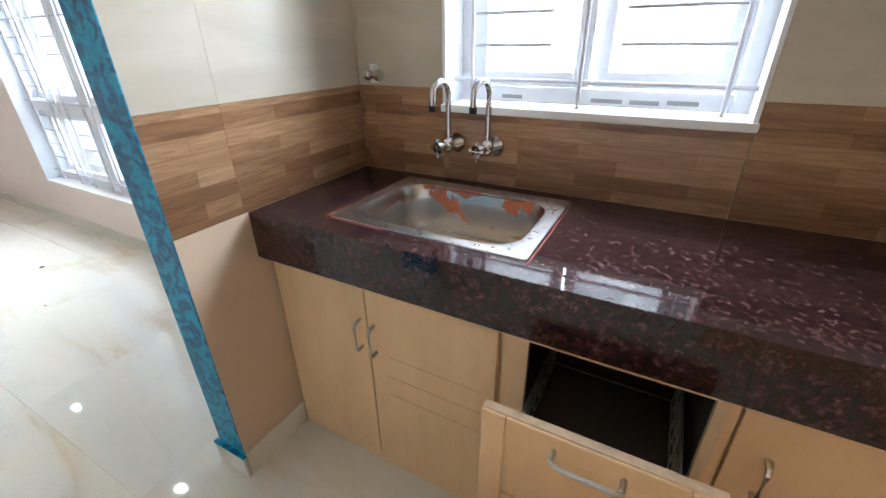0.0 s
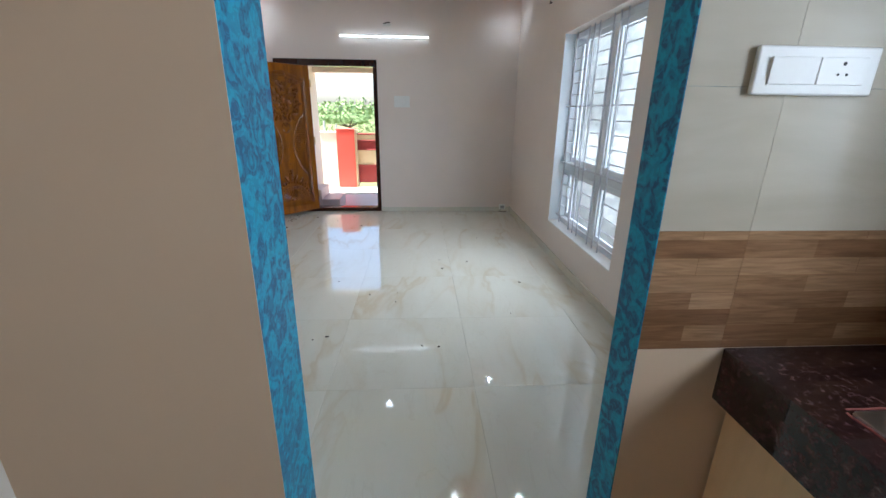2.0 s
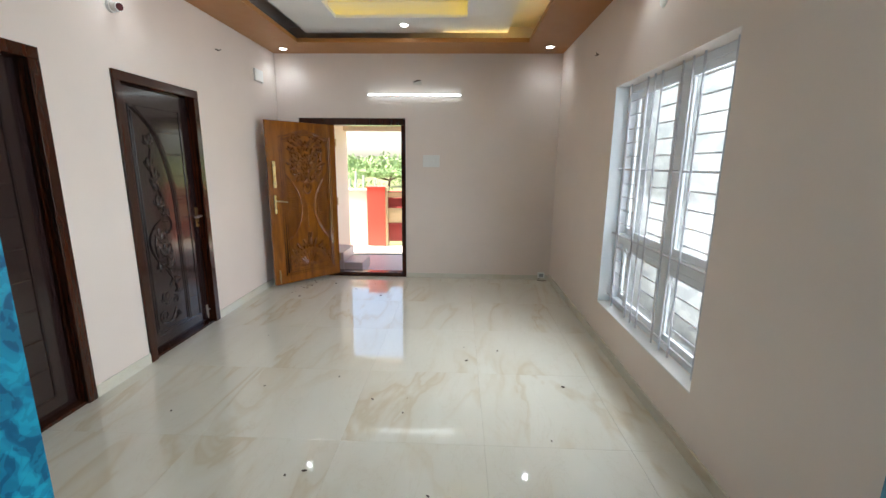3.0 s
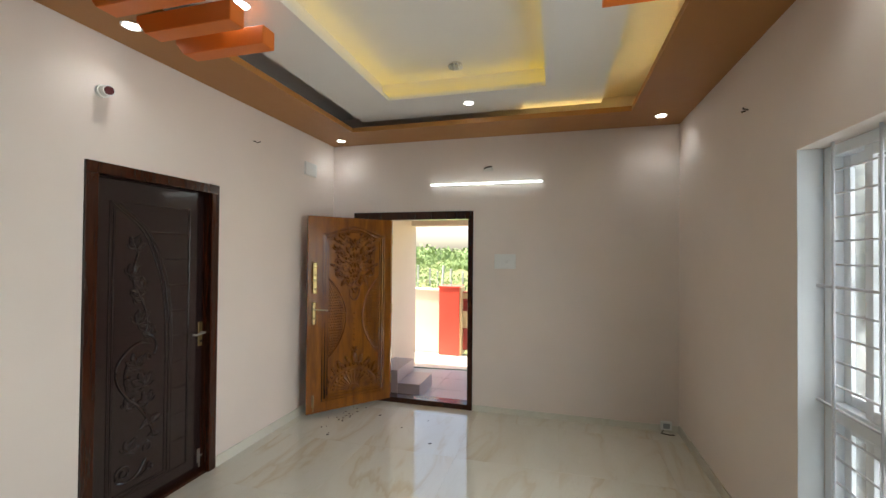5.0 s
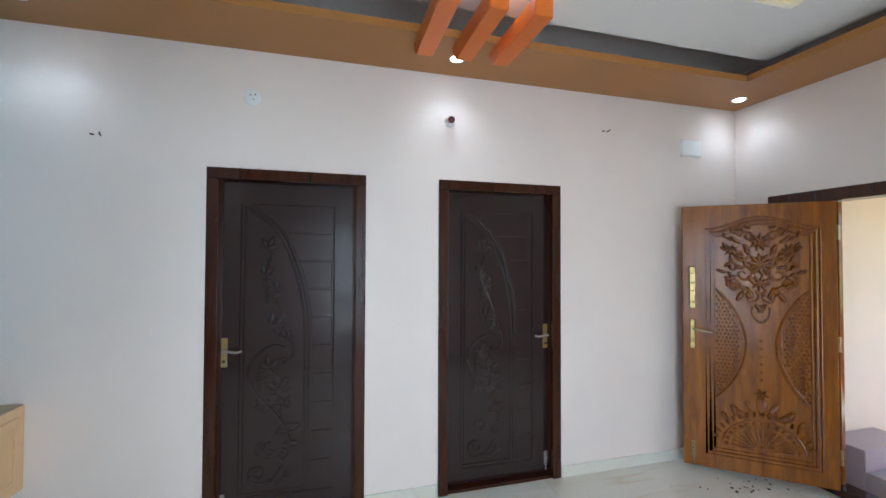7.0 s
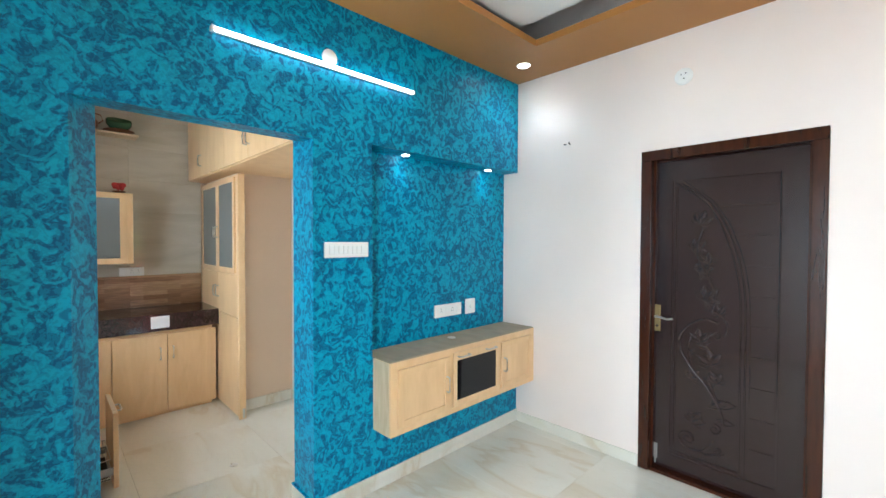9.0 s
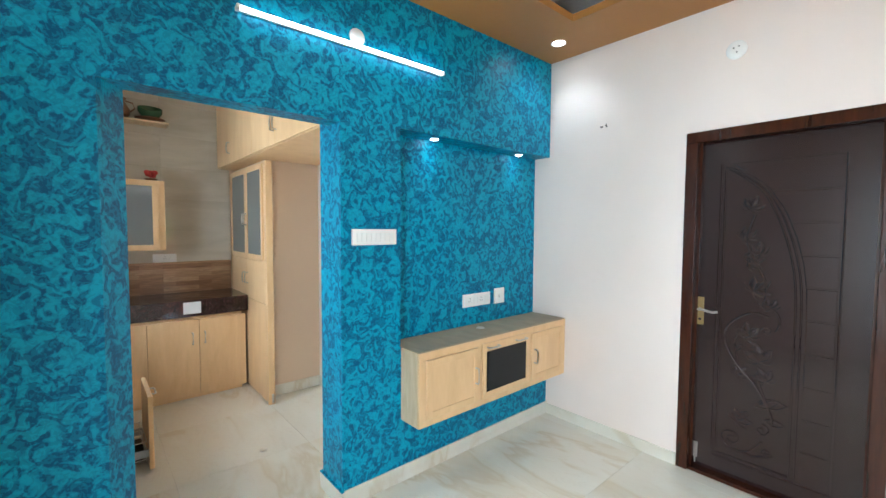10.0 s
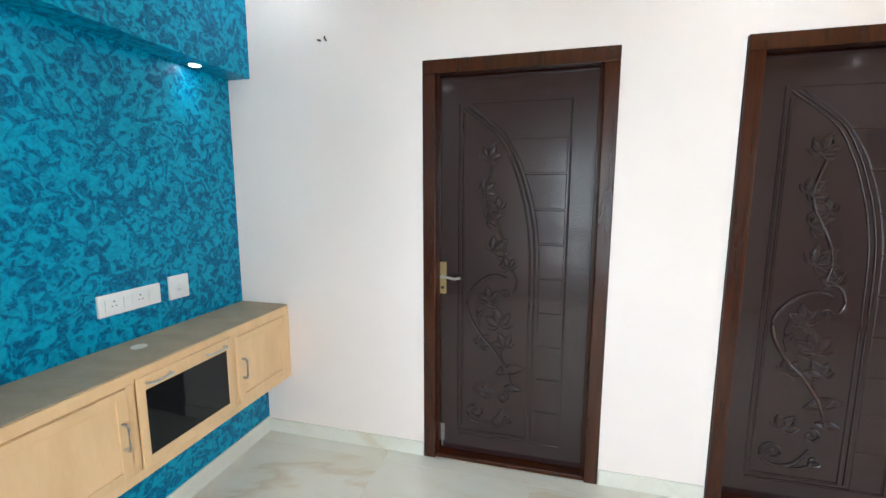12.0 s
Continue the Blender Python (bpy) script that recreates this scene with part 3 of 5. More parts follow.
spot = tagged(empty("wall_spot"), "white stub of a wall spot with a dark red end", "wall fitting")
bm = bmesh.new()
tube(bm, [(0, 0, 0), (0, -0.02, 0)], 0.036, 20)
part("base", bm, M_WHITEPL, spot, smooth=True)
bm = bmesh.new()
tube(bm, [(0, -0.02, 0), (-0.012, -0.075, -0.006)], 0.029, 20)
part("barrel", bm, M_WHITEPL, spot, smooth=True)
bm = bmesh.new()
tube(bm, [(-0.012, -0.0752, -0.006), (-0.0135, -0.082, -0.007)], 0.023, 20)
part("end_cap", bm, painted("dark_red_cap", (0.10, 0.012, 0.014), 0.4), spot, "dark red end", True)
spot.matrix_basis = pose(-3.225, SOUTH, 2.515, 0, 0, 180)

ANCHORS = ((-1.196, SOUTH, 2.26, 180), (-4.459, SOUTH, 2.556, 180), (-4.35, NORTH, 2.49, 0))


def wire_stub():
    e = tagged(empty("wire_stub"), "two short wire ends sticking out of the wall", "wire ends", "wire ends")
    bm = bmesh.new()
    tube(bm, [(-0.018, 0, 0.004), (-0.022, -0.022, 0.0)], 0.005, 8)
    part("wire", bm, M_ANCHOR, e)
    bm = bmesh.new()
    tube(bm, [(0.016, 0, 0.0), (0.02, -0.026, 0.006), (0.026, -0.03, 0.012)], 0.004, 8)
    part("wire", bm, M_ANCHOR, e)
    return e


stub = wire_stub()
stub.matrix_basis = pose(*ANCHORS[0][:3], 0, 0, 180)
for x, y, z, r in ANCHORS[1:]:
    copy_thing(stub, pose(x, y, z, 0, 0, r))
boss2 = copy_thing(boss, pose(-3.13, NORTH, 2.512))
boss2["label"] = "round white junction cover above the hall window"


def bell_box():
    e = tagged(empty("distribution_box"), "flush white cover box high on the wall", "cover box")
    boxed("case", (-0.10, 0.10, -0.022, 0, -0.065, 0.065), M_WHITEPL, e, bevel=0.006)
    boxed("lip", (-0.102, 0.102, -0.006, 0, -0.072, -0.066), M_GREYWALL, e)
    return e


bell_box().matrix_basis = pose(-5.265, SOUTH, 2.487, 0, 0, 180)


def switch_plate(w, h, layout, label):
    """A modular plate facing -y; layout: what each module is, from left to right."""
    e = tagged(empty("switch_plate"), label, "switch")
    boxed("plate", (-w / 2, w / 2, -0.012, 0, -h / 2, h / 2), M_WHITEPL, e, bevel=0.004)
    inner = w - 0.05
    x = -inner / 2
    total = sum(n for n, _ in layout)
    for n, kind in layout:
        d = inner * n / total
        if kind == "socket":
            s = boxed("socket", (x + 0.002, x + d - 0.002, -0.015, -0.0121, -h * 0.28, h * 0.28), M_WHITEPL, e, bevel=0.001)
            for px, pz, r in ((0, 0.014, 0.0035), (-0.009, -0.006, 0.0025), (0.009, -0.006, 0.0025)):
                bm = bmesh.new()
                tube(bm, [(x + d / 2 + px, -0.0152, pz), (x + d / 2 + px, -0.0165, pz)], r, 8)
                part("pin_hole", bm, M_BLACK, s)
        elif kind == "switch":
            bm = bmesh.new()
            box(bm, x + 0.002, x + d - 0.002, -0.0165, -0.0121, -h * 0.28, h * 0.28, 0.001)
            bmesh.ops.rotate(bm, verts=bm.verts, cent=(0, -0.012, 0), matrix=Matrix.Rotation(radians(3), 3, "X"))
            part("rocker", bm, M_WHITEPL, e)
        else:
            bm = bmesh.new()
            lathe(bm, [(0.016, 0), (0.014, 0.012), (0.012, 0.014)], (0, 0, 0), 18)
            bmesh.ops.rotate(bm, verts=bm.verts, matrix=Matrix.Rotation(radians(90), 3, "X"))
            bmesh.ops.translate(bm, verts=bm.verts, vec=(x + d / 2, -0.0121, 0))
            part("dimmer_knob", bm, M_WHITEPL, e, smooth=True)
        x += d
    return e


switch_plate(0.215, 0.15, [(1, "switch"), (1, "switch"), (1, "dimmer"), (1, "switch")], "white switch plate beside the entrance door").matrix_basis = pose(WEST, 0.168, 1.55, 0, 0, 90)
switch_plate(0.285, 0.088, [(1, "switch")] * 8, "long white switch plate on the teal pillar").matrix_basis = pose(EAST, -0.158, 1.474, 0, 0, -90)
switch_plate(0.285, 0.094, [(2, "socket"), (1, "switch"), (2, "socket"), (1, "switch")], "long white socket plate above the shelf unit").matrix_basis = pose(RECX, -1.115, 1.0, 0, 0, -90)
switch_plate(0.112, 0.118, [(1, "blank")], "square white outlet plate above the shelf unit").matrix_basis = pose(RECX, -1.362, 1.005, 0, 0, -90)
switch_plate(0.252, 0.09, [(2, "switch"), (2, "socket")], "white switch and socket plate on kitchen tiles").matrix_basis = pose(KWEST, 1.187, 1.515, 0, 0, 90)
switch_plate(0.145, 0.088, [(1, "socket")], "white socket plate on kitchen tiles").matrix_basis = pose(KWEST, 1.55, 1.512, 0, 0, 90)
switch_plate(0.19, 0.08, [(1, "switch"), (1, "socket"), (1, "socket")], "white socket plate above the cooking counter").matrix_basis = pose(KEAST - 0.001, 0.50, 1.225, 0, 0, -90)
fs = tagged(empty("floor_outlet"), "white cable outlet box in the corner by the skirting", "outlet box")
boxed("case", (-0.045, 0.045, -0.03, 0, 0.03, 0.105), M_WHITEPL, fs, bevel=0.004)
boxed("insert", (-0.028, 0.028, -0.034, -0.0301, 0.045, 0.09), M_GREYPL, fs)
bm = bmesh.new()
tube(bm, [(-0.02, -0.02, 0.03), (-0.05, -0.05, 0.006), (0.02, -0.07, 0.005), (0.06, -0.06, 0.006)], 0.005, 6)
part("cable", bm, M_ANCHOR, fs, "dark loose cable")
fs.matrix_basis = pose(WEST + 0.012, 1.65, 0.0, 0, 0, 90)


# ---- interior doors ----
def arc(cx, cz, r, a0, a1, n=14):
    return [(cx + r * math.cos(radians(a0 + (a1 - a0) * i / n)), cz + r * math.sin(radians(a0 + (a1 - a0) * i / n))) for i in range(n + 1)]


def spiral(cx, cz, r, a0, turns, n=26, shrink=0.15):
    return [(cx + r * (1 - (1 - shrink) * i / n) * math.cos(radians(a0) + 2 * math.pi * turns * i / n), cz + r * (1 - (1 - shrink) * i / n) * math.sin(radians(a0) + 2 * math.pi * turns * i / n)) for i in range(n + 1)]


def bend(points, steps=6):
    """A smooth line through a few points."""
    out = []
    p = [points[0], *points, points[-1]]
    for i in range(1, len(p) - 2):
        for k in range(steps):
            t = k / steps
            out.append(tuple(0.5 * (2 * p[i][j] + (p[i + 1][j] - p[i - 1][j]) * t + (2 * p[i - 1][j] - 5 * p[i][j] + 4 * p[i + 1][j] - p[i + 2][j]) * t * t + (3 * p[i][j] - p[i - 1][j] - 3 * p[i + 1][j] + p[i + 2][j]) * t ** 3) for j in (0, 1)))
    return out + [points[-1]]


def ridge(bm, line, y, r, r_end=None, seg=6):
    return tube(bm, [(x, y, z) for x, z in line], r, seg, r_end=r_end)


def petal_outline(bm, x, z, s, d, fat, y, r):
    """One embossed petal or leaf: a low swelling with two raised edges."""
    e = (x + s * math.cos(d), z + s * math.sin(d))
    for bow in (-fat, fat):
        m = ((x + e[0]) / 2 - bow * s * math.sin(d), (z + e[1]) / 2 + bow * s * math.cos(d))
        ridge(bm, bend([(x, z), m, e], 5), y, r, r * 0.6)
    blob(bm, ((x + e[0]) / 2, y - 0.0012, (z + e[1]) / 2), s * 0.46, 0.0035, s * fat * 0.75, -d, "Y", 8, 5)


def tulip(bm, x, z, s, lean, y, r):
    """An embossed flower head: three petals and a cup."""
    for a, k in ((-46, 0.85), (0, 1.0), (46, 0.85)):
        petal_outline(bm, x, z, s * k, radians(90 + lean + a), 0.24, y, r)
    d = radians(90 + lean)
    for bow in (-1, 1):
        px, pz = x - bow * s * 0.62 * math.sin(d), z + bow * s * 0.62 * math.cos(d)
        ridge(bm, bend([(x, z), ((x + px) / 2 - 0.14 * s * math.cos(d), (z + pz) / 2 - 0.14 * s * math.sin(d)), (px, pz)], 4), y, r, r * 0.5)


def interior_door(name_label, hinge_right):
    """Mahogany frame, moulded dark leaf with an arched floral pattern, lever handle, tower bolt and sill. Local x along the wall, 0 at its middle; the room lies to +y.
    The pattern runs from +x (flowers) to -x (ladder)."""
    w, h, fw = 0.92, 2.12, 0.066
    e = tagged(empty("door"), name_label, "door", "interior doors")
    for s in (-1, 1):
        a, b = sorted((s * w / 2, s * (w / 2 - fw)))
        bm = bmesh.new()
        box(bm, a, b, -0.13, 0.014, 0, h - fw, 0.004)
        part("jamb", bm, M_FRAME, e)
        c, d = sorted((s * (w / 2 - fw), s * (w / 2 - fw - 0.012)))
        boxed("door_stop", (c, d, -0.055, -0.035, 0.02, h - fw), M_FRAME, e)
    boxed("head", (-w / 2, w / 2, -0.13, 0.014, h - fw, h), M_FRAME, e, bevel=0.004)
    boxed("sill", (-w / 2 + fw, w / 2 - fw, -0.13, -0.002, 0, 0.022), M_FRAME, e, bevel=0.003)
    lw, y = w / 2 - fw - 0.003, -0.057
    leaf = boxed("leaf", (-lw, lw, y - 0.034, y, 0.026, h - fw - 0.004), M_DARKDOOR, e, bevel=0.003)
    yy = y + 0.0012
    bm = bmesh.new()
    L, R, B, T = lw - 0.111, -lw + 0.126, 0.13, 1.92
    for off in (0.0, 0.022):
        ridge(bm, [(L - off, B + 0.03 + off), (L - off, T - off * 2)], yy, 0.006)
    for off in (0.0, 0.024):
        ridge(bm, [(L, B + off), (R + 0.18 * (off > 0), B + off)], yy, 0.0055)
    part("border_moulding", bm, M_DARKDOOR, leaf, smooth=True)
    bm = bmesh.new()
    for off in (0.0, 0.024):
        pts = bend([(L - 0.02 - off, T - 0.02), (L - 0.185 - off, 1.765), (L - 0.262 - off, 1.63), (L - 0.312 - off, 1.49), (L - 0.345 - off, 1.355), (L - 0.364 - off, 1.21), (L - 0.370 - off, 1.0), (L - 0.370 - off, 0.60), (L - 0.370 - off, B + 0.02)], 6)
        ridge(bm, pts, yy, 0.0050, seg=8)
    part("arch_moulding", bm, M_DARKDOOR, leaf, smooth=True)
    def bow_x(z):
        pts = [(T, 0.03), (1.765, 0.212), (1.63, 0.289), (1.49, 0.339), (1.355, 0.372), (1.21, 0.391), (1.0, 0.397), (0.0, 0.397)]
        for (z0, a), (z1, b) in zip(pts, pts[1:]):
            if z1 <= z <= z0:
                return L - (a + (b - a) * (z0 - z) / (z0 - z1)) - 0.006
        return L - 0.40
    zs = [1.742, 1.567, 1.389, 1.215, 1.04, 0.862, 0.682, 0.503, 0.32, B]
    for zt, zb in zip([T] + zs, zs):
        zt, zb = zt - 0.0035, zb + 0.0035
        bm = bmesh.new()
        outline = [(R + 0.012, zb), (R + 0.012, zt)] + [(bow_x(zt - (zt - zb) * i / 4) - 0.012, zt - (zt - zb) * i / 4) for i in range(5)]
        lo = [bm.verts.new((x, y - 0.001, z)) for x, z in outline]
        mi = [bm.verts.new((x, y + 0.0018, z)) for x, z in outline]
        cx, cz = (R + outline[-1][0]) / 2, (zt + zb) / 2
        hi = [bm.verts.new((x + (cx - x) * 0.02 + math.copysign(0.003, cx - x), y + 0.0036, z + math.copysign(0.003, cz - z))) for x, z in outline]
        n = len(outline)
        for a, b in ((lo, mi), (mi, hi)):
            for i in range(n):
                bm.faces.new((a[i], a[(i + 1) % n], b[(i + 1) % n], b[i]))
        bm.faces.new(hi)
        part("ladder_panel", bm, M_DARKDOOR, leaf)
    bm = bmesh.new()
    ridge(bm, [(R, B), (R, T)], yy, 0.0055)
    part("edge_moulding", bm, M_DARKDOOR, leaf)
    bm = bmesh.new()
    k = 0.0062
    yy = y + 0.0032
    def S(pts):
        return [(L - a, z) for a, z in pts]
    # the upper spray, curling into a hook
    ridge(bm, bend(S([(0.172, 1.61), (0.142, 1.49), (0.152, 1.41), (0.185, 1.34), (0.228, 1.24), (0.240, 1.155), (0.225, 1.10)])), yy, k, seg=8)
    ridge(bm, bend(S([(0.235, 1.10), (0.290, 1.055), (0.305, 1.0), (0.290, 0.955)])), yy, k, seg=8)
    # the lower stem, sweeping round to the left and down
    ridge(bm, bend(S([(0.255, 1.03), (0.19, 1.045), (0.125, 1.015), (0.068, 0.955), (0.046, 0.895), (0.060, 0.815), (0.120, 0.715), (0.185, 0.645), (0.245, 0.555), (0.282, 0.47), (0.290, 0.42)])), yy, k * 1.2, seg=8)
    ridge(bm, bend(S([(0.115, 0.92), (0.098, 0.85), (0.115, 0.76)])), yy, k * 0.9)
    ridge(bm, bend(S([(0.215, 0.66), (0.235, 0.60), (0.275, 0.50)])), yy, k * 0.9)
    for a, z, s, lean in ((0.150, 1.64, 0.088, 22), (0.120, 1.475, 0.082, 52), (0.205, 1.385, 0.088, -48), (0.150, 1.335, 0.085, 70), (0.178, 1.165, 0.105, 48),
                         (0.262, 1.08, 0.072, -20), (0.165, 0.90, 0.088, -10), (0.222, 0.765, 0.112, -12), (0.255, 0.655, 0.088, -28), (0.115, 0.66, 0.074, 40), (0.125, 0.385, 0.088, 35)):
        tulip(bm, L - a, z, s, lean, yy, k * 0.85)
    for a, z, s, lean in ((0.205, 0.50, 0.13, 62), (0.235, 0.52, 0.12, 78), (0.20, 0.86, 0.07, -60), (0.10, 0.80, 0.06, 35), (0.255, 0.435, 0.09, 95)):
        petal_outline(bm, L - a, z, s, radians(90 + lean), 0.2, yy, k * 0.85)
    for a, z, r, a0, tn in ((0.100, 0.270, 0.052, -40, 1.5), (0.245, 0.370, 0.036, 90, 1.3), (0.270, 0.245, 0.026, 200, 1.5), (0.248, 0.945, 0.026, 0, 1.3)):
        ridge(bm, spiral(L - a, z, r, a0, tn), yy, k * 0.95, k * 0.6)
    ridge(bm, bend(S([(0.062, 0.225), (0.12, 0.205), (0.19, 0.225), (0.245, 0.30)])), yy, k)
    ridge(bm, bend(S([(0.15, 0.21), (0.20, 0.20), (0.255, 0.222)])), yy, k * 0.9)
    part("floral_relief", bm, M_DARKDOOR, leaf, "embossed trailing flowers", True)
    s = 1 if hinge_right else -1
    hx = s * (lw - 0.022)
    lock = boxed("lock_plate", (hx - 0.02, hx + 0.02, y, y + 0.007, 0.93, 1.105), M_BRASS, leaf, "antique brass lock plate", 0.003)
    bm = bmesh.new()
    lx = -s
    tube(bm, [(hx, y + 0.006, 1.03), (hx, y + 0.045, 1.03), (hx + lx * 0.03, y + 0.052, 1.032), (hx + lx * 0.075, y + 0.05, 1.022), (hx + lx * 0.105, y + 0.05, 1.03)], 0.0075, 10)
    part("lever", bm, M_STEEL, leaf, "steel lever handle", True)
    bm = bmesh.new()
    tube(bm, [(hx, y + 0.007, 0.965), (hx, y + 0.011, 0.965)], 0.009, 12)
    part("keyhole", bm, M_BLACK, leaf)
    bm = bmesh.new()
    box(bm, hx - 0.012, hx + 0.012, y, y + 0.005, 0.075, 0.175, 0.002)
    tube(bm, [(hx, y + 0.009, 0.045), (hx, y + 0.009, 0.165)], 0.005, 8)
    tube(bm, [(hx, y + 0.009, 0.13), (hx, y + 0.03, 0.135)], 0.005, 8)
    part("tower_bolt", bm, M_STEEL, leaf, "small steel tower bolt")
    return e


d1 = interior_door("dark brown moulded door with floral relief, closed, beside the shelf unit", True)
d1.matrix_basis = pose(sum(DOORS[0]) / 2, SOUTH, 0)
d2 = interior_door("dark brown moulded door with floral relief, closed, nearer the entrance", False)
d2.matrix_basis = pose(sum(DOORS[1]) / 2, SOUTH, 0)


# ---- entrance door ----
def entrance_door():
    e = tagged(empty("entrance_door"), "carved varnished teak entrance door, standing open into the hall", "door")
    fw = 0.055
    for a, b in ((FD0, FD0 + fw), (FD1 - fw, FD1)):
        boxed("jamb", (WEST - 0.13, WEST + 0.012, a, b, 0, FDTOP - 0.085), M_FRAME, e, bevel=0.004)
    boxed("head", (WEST - 0.13, WEST + 0.012, FD0, FD1, FDTOP - 0.085, FDTOP), M_FRAME, e, bevel=0.004)
    boxed("sill", (WEST - 0.13, WEST + 0.012, FD0 + fw, FD1 - fw, 0, 0.055), M_FRAME, e, bevel=0.004)
    boxed("side_leaf", (WEST - 0.09, WEST - 0.052, FD0 + fw + 0.003, -1.105, 0.058, FDTOP - 0.089), M_TEAK, e, "narrow fixed side leaf", 0.003)
    # the open leaf, built flat: u from the hinge (0) to the lock edge (W), v up, carved face towards +n
    W, H, Z0 = 0.905, 1.935, 0.05
    # local: +x from hinge to lock edge, +y the carved face
    leaf = boxed("leaf", (0, W, -0.02, 0.016, 0, H), M_TEAK, e, "carved open leaf", 0.004)
    leaf.matrix_local = pose(WEST + 0.012, -1.082, Z0, 0, 0, -40.2)
    u0, u1, v0, v1 = 0.115, W - 0.175, 0.13, H - 0.15
    ym = 0.017
    bm = bmesh.new()
    for off, r in ((-0.026, 0.008), (0.0, 0.012), (0.026, 0.007)):
        a, b, c, d = u0 + off, u1 - off, v0 + off, v1 - off
        mid = (a + b) / 2
        top = bend([(a, d - 0.05), (a + 0.07, d - 0.045), (mid - 0.10, d + 0.012), (mid, d + 0.03), (mid + 0.10, d + 0.012), (b - 0.07, d - 0.045), (b, d - 0.05)], 6)
        ridge(bm, [(a, d - 0.05), (a, c), (b, c), (b, d - 0.05)], ym, r, seg=8)
        ridge(bm, top, ym, r, seg=8)
    part("panel_moulding", bm, M_TEAKDEEP, leaf, "carved arched panel moulding", True)
    mid = (u0 + u1) / 2
    hw = (u1 - u0) / 2 - 0.035
    bm = bmesh.new()
    for s in (-1, 1):
        ridge(bm, [(mid + s * (hw - 0.185 * math.sin(math.pi * t / 16) ** 0.8), 0.52 + 0.80 * t / 16) for t in range(17)], ym, 0.008, seg=8)
        ridge(bm, [(mid + s * (hw + 0.004 - 0.165 * math.sin(math.pi * t / 16) ** 0.8), 0.53 + 0.78 * t / 16) for t in range(17)], ym, 0.004, seg=6)
    part("waist_moulding", bm, M_TEAKDEEP, leaf, smooth=True)
    for s in (-1, 1):
        bm = bmesh.new()
        for i in range(27):
            z = 0.555 + i * 0.0272
            t = (z - 0.52) / 0.80
            edge = 0.160 * max(0.0, math.sin(math.pi * t)) ** 0.8 - 0.012
            k = 0
            while 0.010 + k * 0.0235 < edge:
                x = mid + s * (hw - 0.008 - k * 0.0235 - (0.011 if i % 2 else 0))
                blob(bm, (x, ym, z), 0.0088, 0.013, 0.0105, 0.5 if (i + k) % 2 else -0.5, "Y", 6, 4)
                k += 1
        part("basket_weave", bm, M_TEAKDEEP, leaf, "carved basket-weave field", True)
    # bouquet above, beads, fan below
    bm = bmesh.new()
    def petal(x, z, s, a, fat=0.36, th=0.025):
        d = radians(a)
        blob(bm, (x + math.cos(d) * s * 0.55, ym, z + math.sin(d) * s * 0.55), s * 0.55, th, s * fat * 0.6, -d, "Y", 8, 5)
    def rosette(x, z, r, n=8):
        for i in range(n):
            petal(x, z, r, 360 * i / n + 11)
        blob(bm, (x, ym + 0.004, z), r * 0.28, 0.012, r * 0.28)
    rosette(mid, 1.66, 0.062, 9)
    rosette(mid, 1.50, 0.075, 10)
    rosette(mid, 1.365, 0.055, 8)
    rosette(mid - 0.17, 1.60, 0.046)
    rosette(mid + 0.17, 1.60, 0.046)
    rosette(mid, 0.575, 0.04, 6)
    for s in (-1, 1):
        for x, z, r, a0, tn in ((0.10, 1.43, 0.062, 90, 1.2), (0.165, 1.345, 0.055, 30, 1.2), (0.055, 1.27, 0.05, 120, 1.1), (0.12, 1.57, 0.048, 200, 1.1), (0.17, 1.48, 0.04, 0, 1.2), (0.075, 1.70, 0.04, 0, 1.2)):
            line = [(mid + s * (x + (px - x)), pz) for px, pz in spiral(x, z, r, a0, tn, 20)]
            ridge(bm, line, ym + 0.002, 0.014, 0.008)
        for x, z, q, a in ((0.035, 1.22, 0.075, 230), (0.10, 1.31, 0.08, 300), (0.14, 1.42, 0.07, 330), (0.06, 1.58, 0.07, 60), (0.13, 1.66, 0.06, 45), (0.19, 1.40, 0.06, 280), (0.045, 0.44, 0.09, 60), (0.09, 0.40, 0.09, 35), (0.15, 0.40, 0.085, 75), (0.20, 0.36, 0.07, 60), (0.13, 0.45, 0.06, 20)):
            petal(mid + s * x, z, q, a if s > 0 else 180 - a, 0.4)
    for line in ([(mid - 0.05, 1.20), (mid - 0.045, 1.13), (mid, 1.09), (mid + 0.045, 1.13), (mid + 0.05, 1.20)],):
        ridge(bm, bend(line), ym, 0.009)
    petal(mid, 0.44, 0.11, 90, 0.5)
    # small leaves crowding the ground between the flowers and round the fan
    rc = random.Random(17)
    for i in range(30):
        z = 1.24 + 0.52 * i / 29
        x = rc.uniform(0.02, 0.06 + 0.15 * min(1.0, (z - 1.2) / 0.25))
        a, q = rc.uniform(10, 80), rc.uniform(0.045, 0.065)
        for sgn in (-1, 1):
            petal(mid + sgn * x, z, q, a if sgn > 0 else 180 - a, 0.42)
    for i in range(9):
        a = 14 + 76 * i / 8
        for sgn in (-1, 1):
            petal(mid + sgn * 0.262 * math.cos(radians(a)), 0.175 + 0.235 * math.sin(radians(a)), 0.042, (a + 18) if sgn > 0 else 162 - a, 0.45)
    part("bouquet_relief", bm, M_TEAKDEEP, leaf, "carved scrolls and flowers", True)
    for i in range(6):
        bm = bmesh.new()
        blob(bm, (mid, ym + 0.002, 0.68 + i * 0.055), 0.0095, 0.009, 0.0095)
        part("bead", bm, M_TEAK, leaf, smooth=True)
    bm = bmesh.new()
    fz = 0.175
